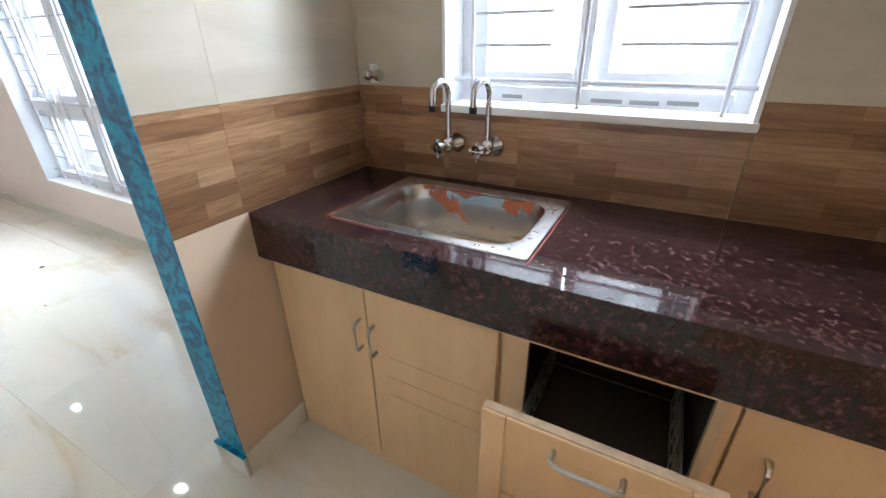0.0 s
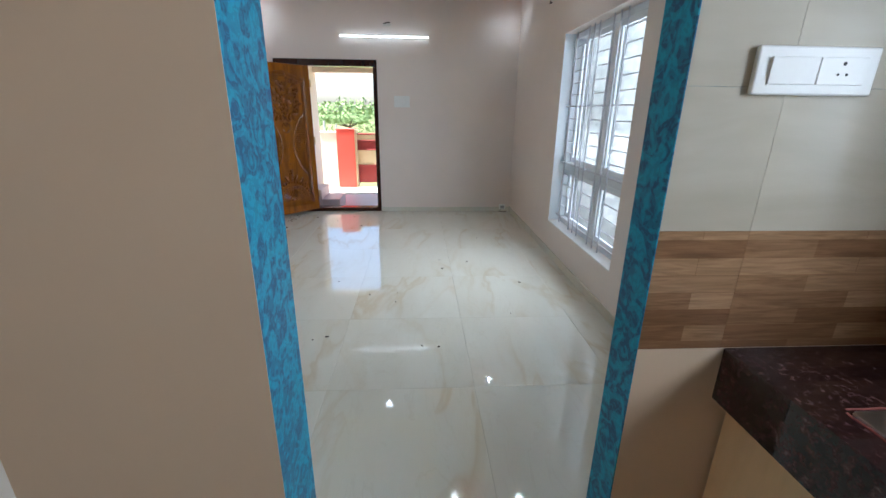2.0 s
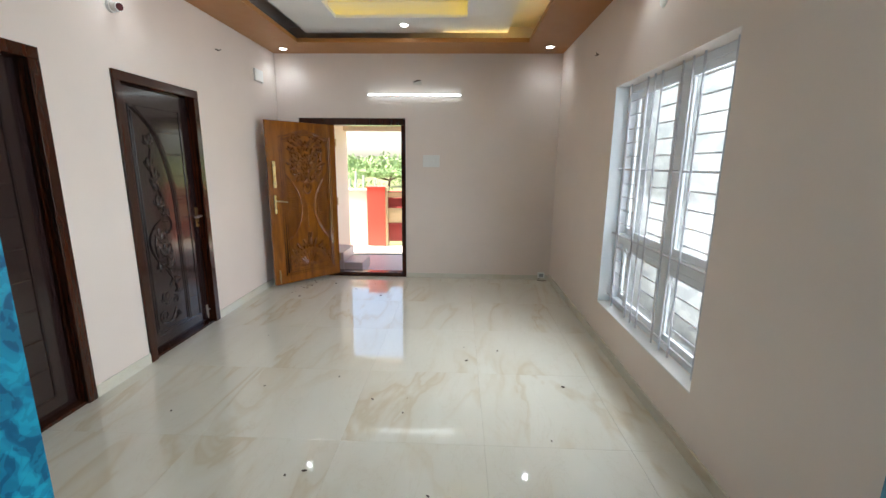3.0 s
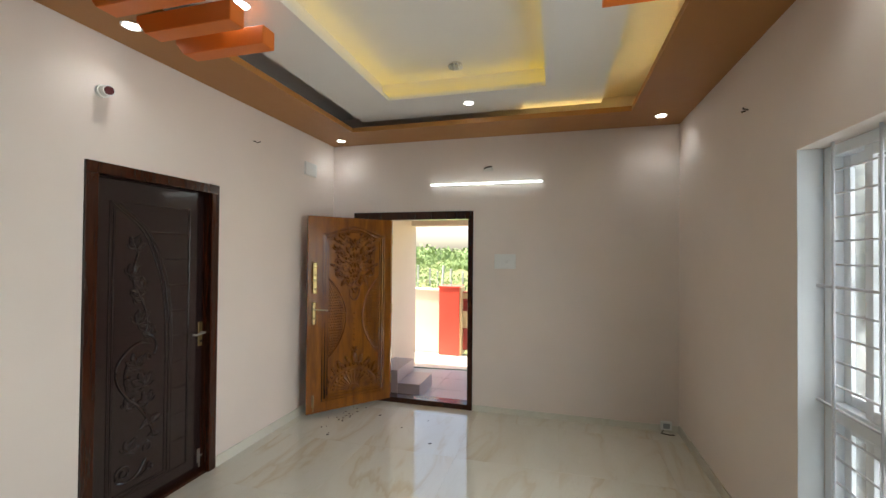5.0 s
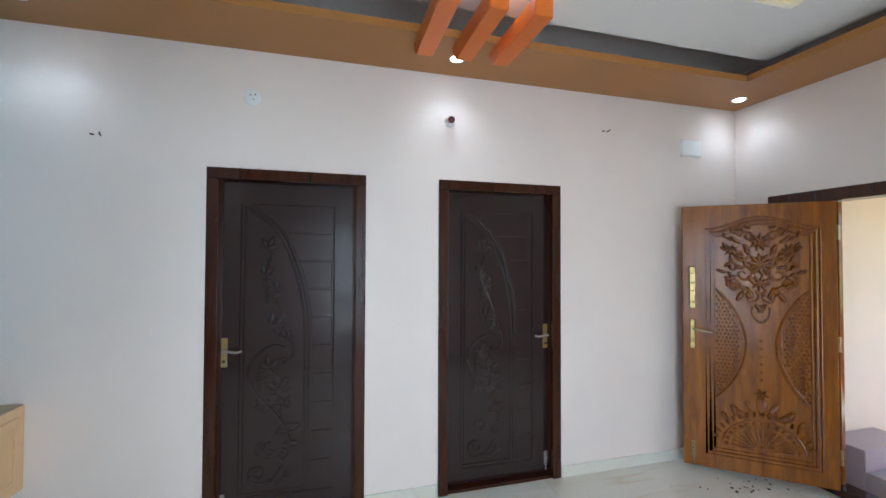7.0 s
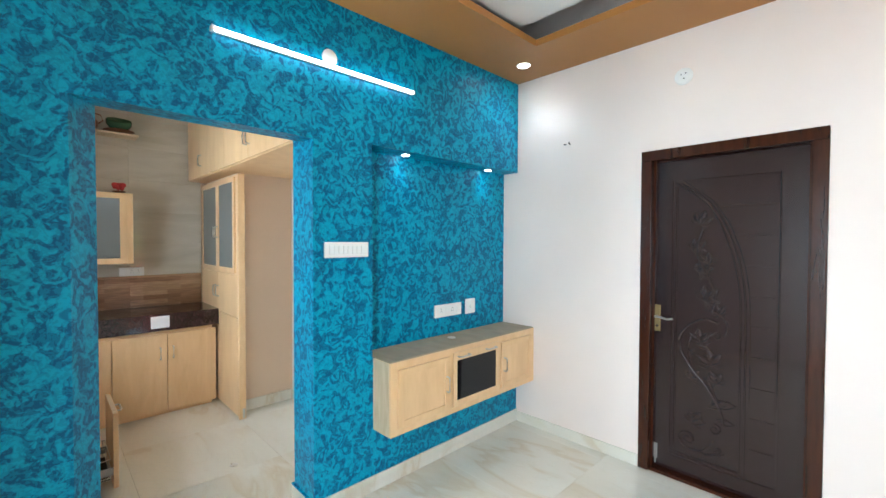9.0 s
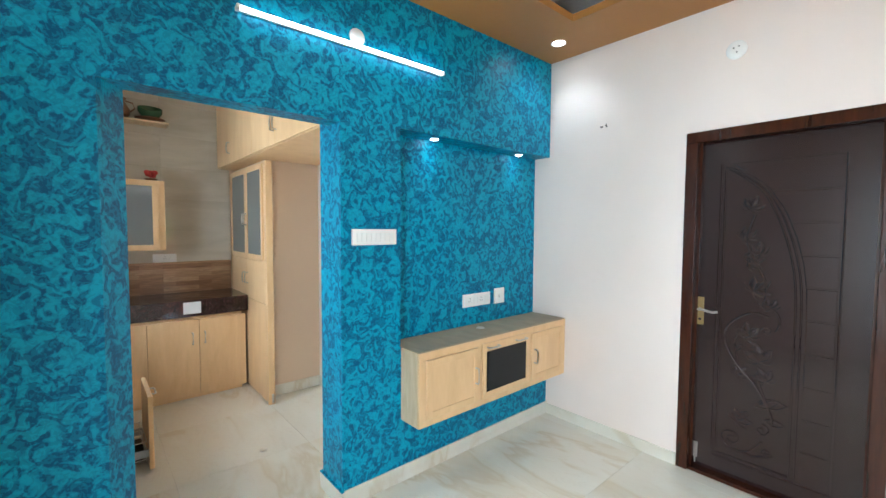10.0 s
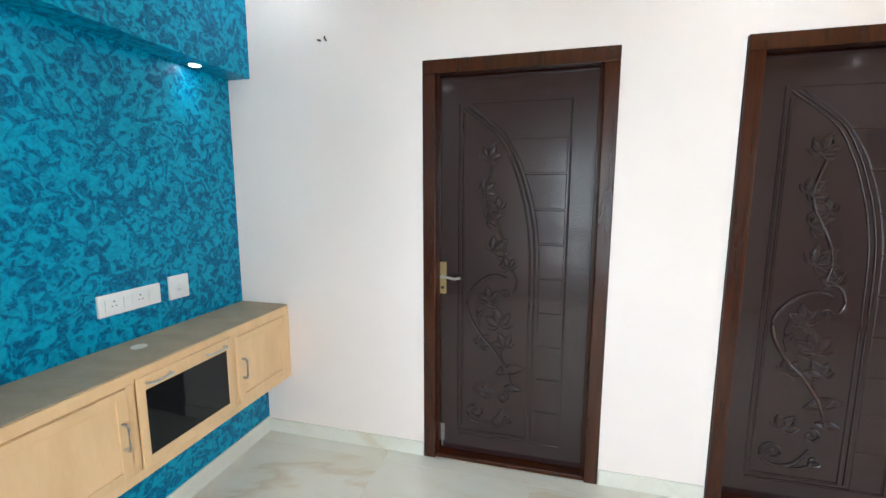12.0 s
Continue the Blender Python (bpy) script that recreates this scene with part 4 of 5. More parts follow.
    for i in range(15):
        a = 8 + 164 * i / 14
        d = radians(a)
        ridge(bm, [(mid + 0.065 * math.cos(d), fz + 0.055 * math.sin(d)), (mid + 0.185 * math.cos(d), fz + 0.16 * math.sin(d))], ym, 0.006, 0.012)
        blob(bm, (mid + 0.215 * math.cos(d), ym, fz + 0.19 * math.sin(d)), 0.015, 0.010, 0.015, 0, "Y", 8, 5)
    ridge(bm, [(mid + 0.055 * x, fz + 0.05 * z) for x, z in arc(0, 0, 1, 0, 180)], ym, 0.009)
    ridge(bm, [(mid + 0.245 * x, fz + 0.215 * z) for x, z in arc(0, 0, 1, 4, 176, 20)], ym, 0.008)
    blob(bm, (mid, ym, fz + 0.012), 0.03, 0.014, 0.026)
    part("fan_relief", bm, M_TEAKDEEP, leaf, "carved fan of petals", True)
    hx = W - 0.062
    bm = bmesh.new()
    box(bm, hx - 0.02, hx + 0.02, 0.016, 0.046, 1.17, 1.48, 0.005)
    bolt = part("latch_case", bm, M_GOLD, leaf, "bright brass night latch case")
    for z in (1.22, 1.30, 1.36, 1.43):
        bm = bmesh.new()
        tube(bm, [(hx, 0.046, z), (hx, 0.05, z)], 0.010, 12)
        part("keyhole", bm, M_BRASS, leaf)
    bm = bmesh.new()
    box(bm, hx - 0.019, hx + 0.019, 0.016, 0.026, 0.865, 1.09, 0.009)
    plate = part("handle_plate", bm, M_GOLD, leaf, "bright brass handle plate")
    bm = bmesh.new()
    tube(bm, [(hx, 0.026, 1.02), (hx, 0.075, 1.02), (hx - 0.03, 0.082, 1.018), (hx - 0.12, 0.078, 1.005)], 0.008, 10)
    part("lever", bm, M_BRASS, leaf, "brass lever", True)
    bm = bmesh.new()
    tube(bm, [(hx, 0.026, 0.93), (hx, 0.032, 0.93)], 0.011, 12)
    part("keyhole", bm, M_BRASS, leaf)
    bm = bmesh.new()
    box(bm, hx - 0.012, hx + 0.012, 0.016, 0.021, 0.06, 0.18, 0.002)
    tube(bm, [(hx, 0.027, 0.02), (hx, 0.027, 0.17)], 0.006, 8)
    tube(bm, [(hx, 0.027, 0.13), (hx, 0.05, 0.13)], 0.006, 8)
    part("tower_bolt", bm, M_BRASS, leaf, "brass tower bolt")
    for z in (0.22, 0.97, 1.72):
        bm = bmesh.new()
        tube(bm, [(-0.006, 0.02, z - 0.05), (-0.006, 0.02, z + 0.05)], 0.008, 10)
        part("hinge", bm, M_BRASS, leaf, "brass hinge")
    bm = bmesh.new()
    box(bm, W - 0.004, W + 0.004, -0.012, 0.010, 1.18, 1.46, 0.001)
    part("strike_edge", bm, M_BLACK, leaf)
    return e


entrance_door()


# ---- windows ----
def window_sash(e, x0, x1, z0, z1, y, parent_name="sash"):
    """One framed pane in the plane y: four rails and a glass pane."""
    f = 0.045
    bm = bmesh.new()
    for d in ((x0, x0 + f, z0, z1), (x1 - f, x1, z0, z1), (x0 + f, x1 - f, z0, z0 + f), (x0 + f, x1 - f, z1 - f, z1)):
        box(bm, d[0], d[1], y - 0.02, y + 0.02, d[2], d[3], 0.003)
    s = part(parent_name, bm, M_UPVC, e)
    pane = boxed("pane", (x0 + f - 0.005, x1 - f + 0.005, y - 0.003, y + 0.003, z0 + f - 0.005, z1 - f + 0.005), M_LEAFGLASS, s, "frosted leaf-pattern glass pane")
    pane.visible_shadow = False
    return s


def window_frame(e, x0, x1, z0, z1, y, transoms=()):
    f = 0.05
    bm = bmesh.new()
    for d in ((x0, x0 + f, z0, z1), (x1 - f, x1, z0, z1), (x0 + f, x1 - f, z0, z0 + f), (x0 + f, x1 - f, z1 - f, z1)):
        box(bm, d[0], d[1], y - 0.045, y + 0.045, d[2], d[3], 0.003)
    for t in transoms:
        box(bm, x0 + f, x1 - f, y - 0.045, y + 0.045, t - 0.04, t + 0.04, 0.003)
    return part("frame", bm, M_UPVC, e)


def grille(e, x0, x1, z0, z1, y, uprights, rungs, zones, low):
    """Silver bars: full-height uprights, long cross bars and short rungs between pairs of uprights."""
    for x in uprights:
        bm = bmesh.new()
        tube(bm, [(x, y, z0), (x, y, z1)], 0.0065, 8)
        part("grille_upright", bm, M_GRILLE, e)
    for z in low:
        bm = bmesh.new()
        tube(bm, [(x0, y + 0.009, z), (x1, y + 0.009, z)], 0.007, 8)
        part("grille_cross_bar", bm, M_GRILLE, e)
    for z in rungs:
        for a, b in zones:
            bm = bmesh.new()
            tube(bm, [(a, y + 0.008, z), (b, y + 0.008, z)], 0.005, 6)
            part("grille_rung", bm, M_GRILLE, e)


win = tagged(new("window_1"), "tall white sliding window with silver security grille and frosted glass", "window", "", "structure")
wx0, wx1, wz0, wz1 = WIN
wy = NORTH + 0.15
window_frame(win, wx0 + 0.002, wx1 - 0.002, wz0 + 0.012, wz1 - 0.002, wy, (0.93,))
for za, zb in ((wz0 + 0.064, 0.888), (0.972, wz1 - 0.054)):
    for a, b, dy in ((wx0 + 0.053, -3.515, 0.022), (-3.565, -3.018, -0.022), (-2.925, wx1 - 0.053, -0.022)):
        window_sash(win, a, b, za, zb, wy + dy)
    boxed("mullion", (-3.016, -2.927, wy - 0.040, wy + 0.040, za, zb), M_UPVC, win, bevel=0.003)
boxed("sill", (wx0 + 0.001, wx1 - 0.001, NORTH - 0.002, wy - 0.047, wz0 + 0.001, wz0 + 0.011), M_WHITEPL, win, "white sill slab", 0.002)
for a, b in ((wx0, wx0 + 0.004), (wx1 - 0.004, wx1)):
    boxed("reveal_lining", (a + 0.0005, b - 0.0005, NORTH + 0.001, wy - 0.047, wz0 + 0.013, wz1 - 0.001), M_UPVC, win)
gx = [-3.69, -3.41, -3.305, -3.20, -2.95, -2.84, -2.728, -2.455]
rungs = [0.545 + 0.105 * i for i in range(4)] + [1.065 + 0.1045 * i for i in range(4)] + [1.587 + 0.1025 * i for i in range(5)]
grille(win, wx0 + 0.004, wx1 - 0.004, wz0 + 0.014, wz1 - 0.003, NORTH + 0.07, gx, rungs, [(gx[0], gx[1]), (gx[3], gx[4]), (gx[6], gx[7])], (0.425, 0.962, 1.488))

kw = tagged(new("window_2"), "white kitchen window with grille and frosted glass above the sink", "window", "", "structure")
kx0, kx1, kz0, kz1 = KWIN
ky = KNORTH + 0.17
window_frame(kw, kx0 + 0.002, kx1 - 0.002, kz0 + 0.012, kz1 - 0.002, ky)
half = (kx1 - kx0 - 0.1) / 2
for i in range(2):
    window_sash(kw, kx0 + 0.052 + i * half, kx0 + 0.048 + (i + 1) * half, kz0 + 0.064, kz1 - 0.054, ky + (0.022 if i else -0.022))
boxed("sill", (kx0 + 0.001, kx1 - 0.001, KNORTH + 0.0, ky - 0.047, kz0 + 0.001, kz0 + 0.011), M_WHITEPL, kw, "white sill slab", 0.002)
bm = bmesh.new()
for d in ((kx0 - 0.0, kx0 + 0.012, kz0, kz1), (kx1 - 0.012, kx1, kz0, kz1), (kx0 + 0.012, kx1 - 0.012, kz1 - 0.012, kz1)):
    box(bm, d[0] + 0.0005, d[1] - 0.0005, KNORTH - 0.004, ky - 0.047, d[2] + 0.012, d[3] - 0.0005, 0.0)
part("reveal_lining", bm, M_UPVC, kw)
boxed("sill_nosing", (kx0 - 0.004, kx1 + 0.004, KNORTH - 0.012, KNORTH - 0.0005, kz0 - 0.012, kz0 + 0.012), M_WHITEPL, kw, bevel=0.003)
kg = [-0.06, 0.283, 0.655]
grille(kw, kx0 + 0.012, kx1 - 0.012, kz0 + 0.013, kz1 - 0.02, KNORTH + 0.055, kg, [1.31 + 0.0875 * i for i in range(9)], [(kg[0], 0.188), (0.381, kg[2])], (1.21,))


# ---- hanging shelf unit under the recess ----
def wire_handle(bm, x, y, z, length, upright=True, out=0.028):
    h = length / 2
    if upright:
        pts = [(x, y, z - h), (x, y - out * 0.8, z - h), (x, y - out, z - h * 0.8), (x, y - out, z + h * 0.8), (x, y - out * 0.8, z + h), (x, y, z + h)]
    else:
        pts = [(x - h, y, z), (x - h, y - out * 0.8, z), (x - h * 0.8, y - out, z), (x + h * 0.8, y - out, z), (x + h, y - out * 0.8, z), (x + h, y, z)]
    return tube(bm, pts, 0.0055, 8)


def panel_door(e, x0, x1, z0, z1, y, handle=None, name="door", flat=False, label=""):
    """A cabinet door facing -y in the plane y: slab with a framed panel, and its handle."""
    bm = bmesh.new()
    box(bm, x0 + 0.0015, x1 - 0.0015, y, y + 0.018, z0 + 0.0015, z1 - 0.0015, 0.002)
    d = part(name, bm, M_BEECH, e, label)
    if not flat:
        f = 0.042
        for q in ((x0 + 0.002, x0 + f, z0 + 0.002, z1 - 0.002), (x1 - f, x1 - 0.002, z0 + 0.002, z1 - 0.002), (x0 + f, x1 - f, z0 + 0.002, z0 + f), (x0 + f, x1 - f, z1 - f, z1 - 0.002)):
            boxed("frame_strip", (q[0], q[1], y - 0.007, y, q[2], q[3]), M_BEECH, d, bevel=0.002)
    if handle:
        hb = bmesh.new()
        wire_handle(hb, handle[0], y - (0 if flat else 0.007), handle[1], 0.098, handle[2])
        part("handle", hb, M_STEEL, d, "brushed steel bar handle", True)
    return d


def hanging_unit():
    """Built facing -y with x from 0 to W; turned afterwards to face the hall."""
    e = tagged(empty("tv_unit"), "wall-hung light beech cabinet with a black glass drop front", "cabinet")
    W, H, D = 1.455, 0.435, 0.172
    z0 = 0.378
    boxed("carcass", (0, W, 0.014, D + 0.0, z0, z0 + H), M_BEECH, e, bevel=0.002)
    boxed("side_panel", (-0.003, 0.0, 0.014, D, z0 + 0.001, z0 + H - 0.001), M_PLY, e, "weathered raw end panel")
    bm = bmesh.new()
    for d in ((0, W, z0, z0 + 0.04), (0, W, z0 + H - 0.045, z0 + H), (0, 0.05, z0 + 0.04, z0 + H - 0.045), (W - 0.045, W, z0 + 0.04, z0 + H - 0.045), (0.475, 0.51, z0 + 0.04, z0 + H - 0.045), (0.985, 1.02, z0 + 0.04, z0 + H - 0.045)):
        box(bm, d[0], d[1], 0.0, 0.014, d[2], d[3], 0.0015)
    part("face_frame", bm, M_BEECH, e)
    boxed("top_board", (0.004, W, 0.006, D + 0.144, z0 + H, z0 + H + 0.006), M_DUSTYTOP, e, "dusty unpolished top board", 0.001)
    panel_door(e, 0.05, 0.475, z0 + 0.04, z0 + H - 0.045, -0.004, (0.445, z0 + 0.215, True))
    panel_door(e, 1.02, W - 0.045, z0 + 0.04, z0 + H - 0.045, -0.004, (1.05, z0 + 0.22, True))
    bm = bmesh.new()
    a, b, c, d = 0.512, 0.983, z0 + 0.042, z0 + H - 0.03
    for q in ((a, a + 0.03, c, d), (b - 0.03, b, c, d), (a + 0.03, b - 0.03, c, c + 0.04), (a + 0.03, b - 0.03, d - 0.055, d)):
        box(bm, q[0], q[1], -0.014, -0.0005, q[2], q[3], 0.002)
    flap = part("flap", bm, M_BEECH, e)
    boxed("glass", (a + 0.028, b - 0.028, -0.009, -0.004, c + 0.038, d - 0.053), M_DARKGLASS, flap, "black glass panel")
    for hx in (a + 0.085, b - 0.10):
        hb = bmesh.new()
        wire_handle(hb, hx, -0.014, d - 0.028, 0.10, False)
        part("handle", hb, M_STEEL, flap, "brushed steel bar handle", True)
    bm = bmesh.new()
    lathe(bm, [(0.03, 0), (0.03, 0.004), (0.022, 0.006)], (0.70, 0.20, z0 + H + 0.006), 20)
    part("cable_grommet", bm, M_GREYWALL, e, "pale cable grommet", True)
    return e


unit = hanging_unit()
# local x runs to -y of the hall, local -y faces -x
unit.matrix_basis = pose(-0.9025, -0.343, 0, 0, 0, -90)


# ---- kitchen: worktop, sink, taps ----
CT, CB, CF = 0.885, 0.74, 1.155
EF = 1.42
HX0, HX1, HY0, HY1 = -0.215, 0.285, 1.272, 1.60
worktop = tagged(empty("worktop"), "polished dark brown granite worktop with a deep front edge", "worktop")
bm = bmesh.new()
for d in ((KWEST, HX0, CF + 0.03, KNORTH), (HX1, KEAST, CF + 0.03, KNORTH), (HX0, HX1, CF + 0.03, HY0), (HX0, HX1, HY1, KNORTH)):
    box(bm, *d, CT - 0.03, CT)
box(bm, EF + 0.03, KEAST, -0.08, CF + 0.03, CT - 0.03, CT)
bmesh.ops.remove_doubles(bm, verts=bm.verts, dist=1e-5)
part("slab", bm, M_GRANITE, worktop)
bm = bmesh.new()
box(bm, KWEST, EF, CF, CF + 0.03, CB, CT)
box(bm, EF, EF + 0.03, -0.08, CF, CB, CT)
box(bm, EF, EF + 0.03, CF, CF + 0.03, CB, CT)
part("front_edge", bm, M_GRANITE, worktop)

bm = bmesh.new()
box(bm, EF - 0.0012, EF - 0.0002, 0.31, 0.445, 0.765, 0.868)
tagged(put("paper_label", bm, painted("white_glossy_label", (0.78, 0.80, 0.82), 0.25, 0.03, 0.02)), "blank white label stuck on the granite front edge", "label")


def rounded(x0, x1, y0, y1, r, z, n=6):
    out = []
    for cx, cy, a in ((x1 - r, y1 - r, 0), (x0 + r, y1 - r, 90), (x0 + r, y0 + r, 180), (x1 - r, y0 + r, 270)):
        for i in range(n + 1):
            t = radians(a + 90 * i / n)
            out.append((cx + r * math.cos(t), cy + r * math.sin(t), z))
    return out


def loops(bm, rings, cap_last=True):
    vs = [[bm.verts.new(p) for p in ring] for ring in rings]
    n = len(vs[0])
    for a, b in zip(vs, vs[1:]):
        for k in range(n):
            bm.faces.new((a[k], a[(k + 1) % n], b[(k + 1) % n], b[k]))
    if cap_last:
        bm.faces.new(vs[-1])
    return bm


sink = tagged(empty("kitchen_sink"), "stainless steel drop-in sink with rust-red stains in the bowl", "sink")
z = CT
bm = bmesh.new()
loops(bm, [rounded(-0.25, 0.325, 1.236, 1.655, 0.012, z + 0.0005), rounded(-0.249, 0.324, 1.237, 1.654, 0.012, z + 0.004), rounded(-0.222, 0.292, 1.262, 1.612, 0.085, z + 0.006), rounded(-0.213, 0.283, 1.271, 1.603, 0.085, z + 0.003)], False)
part("flange", bm, M_STEEL, sink, "brushed steel rim", True)
bm = bmesh.new()
b0 = (-0.213, 0.283, 1.271, 1.603)
rings = []
for inset, dz, r in ((0.0, 0.003, 0.085), (0.008, -0.012, 0.082), (0.016, -0.05, 0.078), (0.022, -0.13, 0.074), (0.032, -0.175, 0.07), (0.053, -0.198, 0.06), (0.09, -0.205, 0.045)):
    rings.append(rounded(b0[0] + inset, b0[1] - inset, b0[2] + inset, b0[3] - inset, r, z + dz))
loops(bm, rings)
part("bowl", bm, M_STAINED, sink, "rust-stained steel bowl", True)
bm = bmesh.new()
lathe(bm, [(0.04, 0), (0.038, 0.003), (0.026, 0.001), (0.012, 0.0025)], (0.03, 1.44, z - 0.2045), 24)
part("drain", bm, M_CHROME, sink, "round chrome waste", True)
bm = bmesh.new()
box(bm, -0.16, 0.02, 1.39, 1.41, z - 0.204, z - 0.199, 0.001)
tube(bm, [(-0.14, 1.36, z - 0.199), (0.0, 1.375, z - 0.199), (0.12, 1.362, z - 0.199)], 0.005, 6)
part("wood_offcut", bm, M_PLY, sink, "pale offcuts lying in the bowl")
M_REDSEAL = painted("red_oxide_sealant", (0.24, 0.07, 0.055), 0.8)
rng = random.Random(4)
for a, b in (((-0.258, 1.24), (-0.258, 1.65)), ((0.331, 1.215), (0.331, 1.65)), ((-0.25, 1.663), (0.32, 1.663)), ((-0.25, 1.229), (-0.06, 1.229))):
    bm = bmesh.new()
    tube(bm, [(a[0] + (b[0] - a[0]) * i / 12 + rng.uniform(-0.002, 0.002), a[1] + (b[1] - a[1]) * i / 12 + rng.uniform(-0.002, 0.002), CT + 0.0003) for i in range(13)], 0.0024, 6)
    part("sealant_bead", bm, M_REDSEAL, sink, "dusty red sealant bead", True)


def sink_tap():
    """Wall tap: flange, valve body, cross handle and a swan-neck spout; faces -y, origin on the wall."""
    e = tagged(empty("wall_tap"), "chrome swan-neck tap on the wall above the sink", "tap", "sink taps")
    bm = bmesh.new()
    tube(bm, [(0, 0, 0), (0, -0.006, 0)], 0.032, 20)
    tube(bm, [(0, -0.006, 0), (0, -0.03, 0)], 0.014, 16)
    part("flange", bm, M_CHROME, e, smooth=True)
    bm = bmesh.new()
    blob(bm, (0, -0.045, 0), 0.023, 0.024, 0.026, u=16, v=10)
    tube(bm, [(0, -0.045, 0), (0, -0.085, -0.004)], 0.015, 14)
    part("body", bm, M_CHROME, e, smooth=True)
    bm = bmesh.new()
    tube(bm, [(0, -0.085, -0.004), (0, -0.1, -0.005)], 0.02, 14)
    for dx, dz in ((1, 0), (0, 1)):
        tube(bm, [(-0.03 * dx, -0.095, -0.03 * dz - 0.005), (0.03 * dx, -0.095, 0.03 * dz - 0.005)], 0.006, 8)
    part("handle", bm, M_CHROME, e, smooth=True)
    bm = bmesh.new()
    pts = [(0, -0.045, 0.02), (0, -0.045, 0.13)] + [(0, -0.045 - 0.034 + 0.034 * math.cos(radians(a)), 0.165 + 0.034 * math.sin(radians(a))) for a in range(0, 181, 20)] + [(0, -0.116, 0.13)]
    tube(bm, pts, 0.0098, 12)
    spout = part("spout", bm, M_CHROME, e, smooth=True)
    bm = bmesh.new()
    tube(bm, [(0, -0.116, 0.13), (0, -0.1165, 0.112)], 0.012, 12)
    part("nozzle", bm, M_BLACK, spout, "dark nozzle end")
    return e


tap = sink_tap()
tap.matrix_basis = pose(-0.083, KNORTH - 0.001, 1.015, 0, 0, -18)
copy_thing(tap, pose(0.056, KNORTH - 0.001, 1.018, 0, 0, -18))
valve = tagged(empty("angle_valve"), "chrome angle valve on the wall tiles above the dado", "valve")
bm = bmesh.new()
box(bm, -0.028, 0.004, -0.006, 0, -0.028, 0.032, 0.003)
part("cover", bm, M_WHITEPL, valve, "white wall cover")
bm = bmesh.new()
tube(bm, [(-0.01, -0.006, 0), (-0.01, -0.035, 0)], 0.014, 14)
blob(bm, (-0.006, -0.045, 0), 0.02, 0.018, 0.018)
tube(bm, [(-0.006, -0.045, 0), (0.035, -0.05, 0.0)], 0.011, 12)
tube(bm, [(0.035, -0.05, 0), (0.05, -0.05, 0.0)], 0.018, 12)
part("body", bm, M_CHROME, valve, smooth=True)
valve.matrix_basis = pose(-0.402, KNORTH - 0.001, 1.222)


for a, b, zz in ((0.31, 0.40, 1.155), (0.42, 0.50, 1.155), (0.52, 0.60, 1.158), (0.02, 0.09, 1.156)):
    boxed("sticker_bar", (a, b, KNORTH + 0.1225, KNORTH + 0.1245, zz - 0.006, zz + 0.006), M_GREYPL, kw, "faded print on the window rail")


# ---- kitchen: base units ----
def groove_lines(parent, x0, x1, y, zs):
    for zz in zs:
        boxed("inlay_line", (x0, x1, y - 0.0005, y + 0.0, zz - 0.0006, zz + 0.0006), M_DUSTYTOP, parent)


FY = 1.190
u1 = tagged(empty("sink_cabinet"), "light beech base cabinet with two doors under the sink", "cabinet", "base cabinets")
boxed("carcass", (KWEST + 0.002, 0.298, FY + 0.02, KNORTH - 0.003, 0, CB - 0.002), M_BEECH, u1)
boxed("top_rail", (KWEST + 0.002, 0.298, FY - 0.004, FY + 0.02, CB - 0.03, CB - 0.002), M_BEECH, u1)
boxed("plinth", (KWEST + 0.014, 0.298, FY + 0.004, FY + 0.02, 0, 0.03), M_BEECH, u1)
panel_door(u1, KWEST + 0.014, -0.116, 0.03, CB - 0.032, FY, (-0.141, 0.55, True), flat=True)
dr = panel_door(u1, -0.114, 0.288, 0.03, CB - 0.032, FY, (-0.090, 0.545, True), flat=True)
groove_lines(dr, -0.05, 0.25, FY, (0.495, 0.418, 0.345))

u2 = tagged(empty("drawer_cabinet"), "light beech drawer cabinet, its drawers pulled out, shade painted inside", "cabinet", "base cabinets")
for d in ((0.300, 0.318, FY, KNORTH - 0.003, 0, CB - 0.002), (0.752, 0.770, FY, KNORTH - 0.003, 0, CB - 0.002)):
    boxed("side_panel", d, M_BEECH, u2)
boxed("stile", (0.318, 0.362, FY - 0.002, FY + 0.016, 0, CB - 0.03), M_BEECH, u2)
boxed("stile", (0.732, 0.752, FY - 0.002, FY + 0.016, 0, CB - 0.03), M_PLY, u2, "raw pale stile")
boxed("top_rail", (0.300, 0.770, FY - 0.004, FY + 0.02, CB - 0.03, CB - 0.002), M_BEECH, u2)
# back, bottom and added side linings carry the cabinet's inner shade as colour
boxed("back_panel", (0.318, 0.752, KNORTH - 0.02, KNORTH - 0.004, 0.0, CB - 0.01), M_CABINSHADE, u2, "back panel with shade put into its colour")
boxed("bottom_panel", (0.318, 0.752, FY + 0.02, KNORTH - 0.02, 0.0, 0.02), M_CABINSHADE, u2)
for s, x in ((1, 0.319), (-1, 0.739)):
    boxed("inner_lining", (x, x + 0.012, FY + 0.02, KNORTH - 0.021, 0.021, CB - 0.012), M_CABINSHADE, u2)


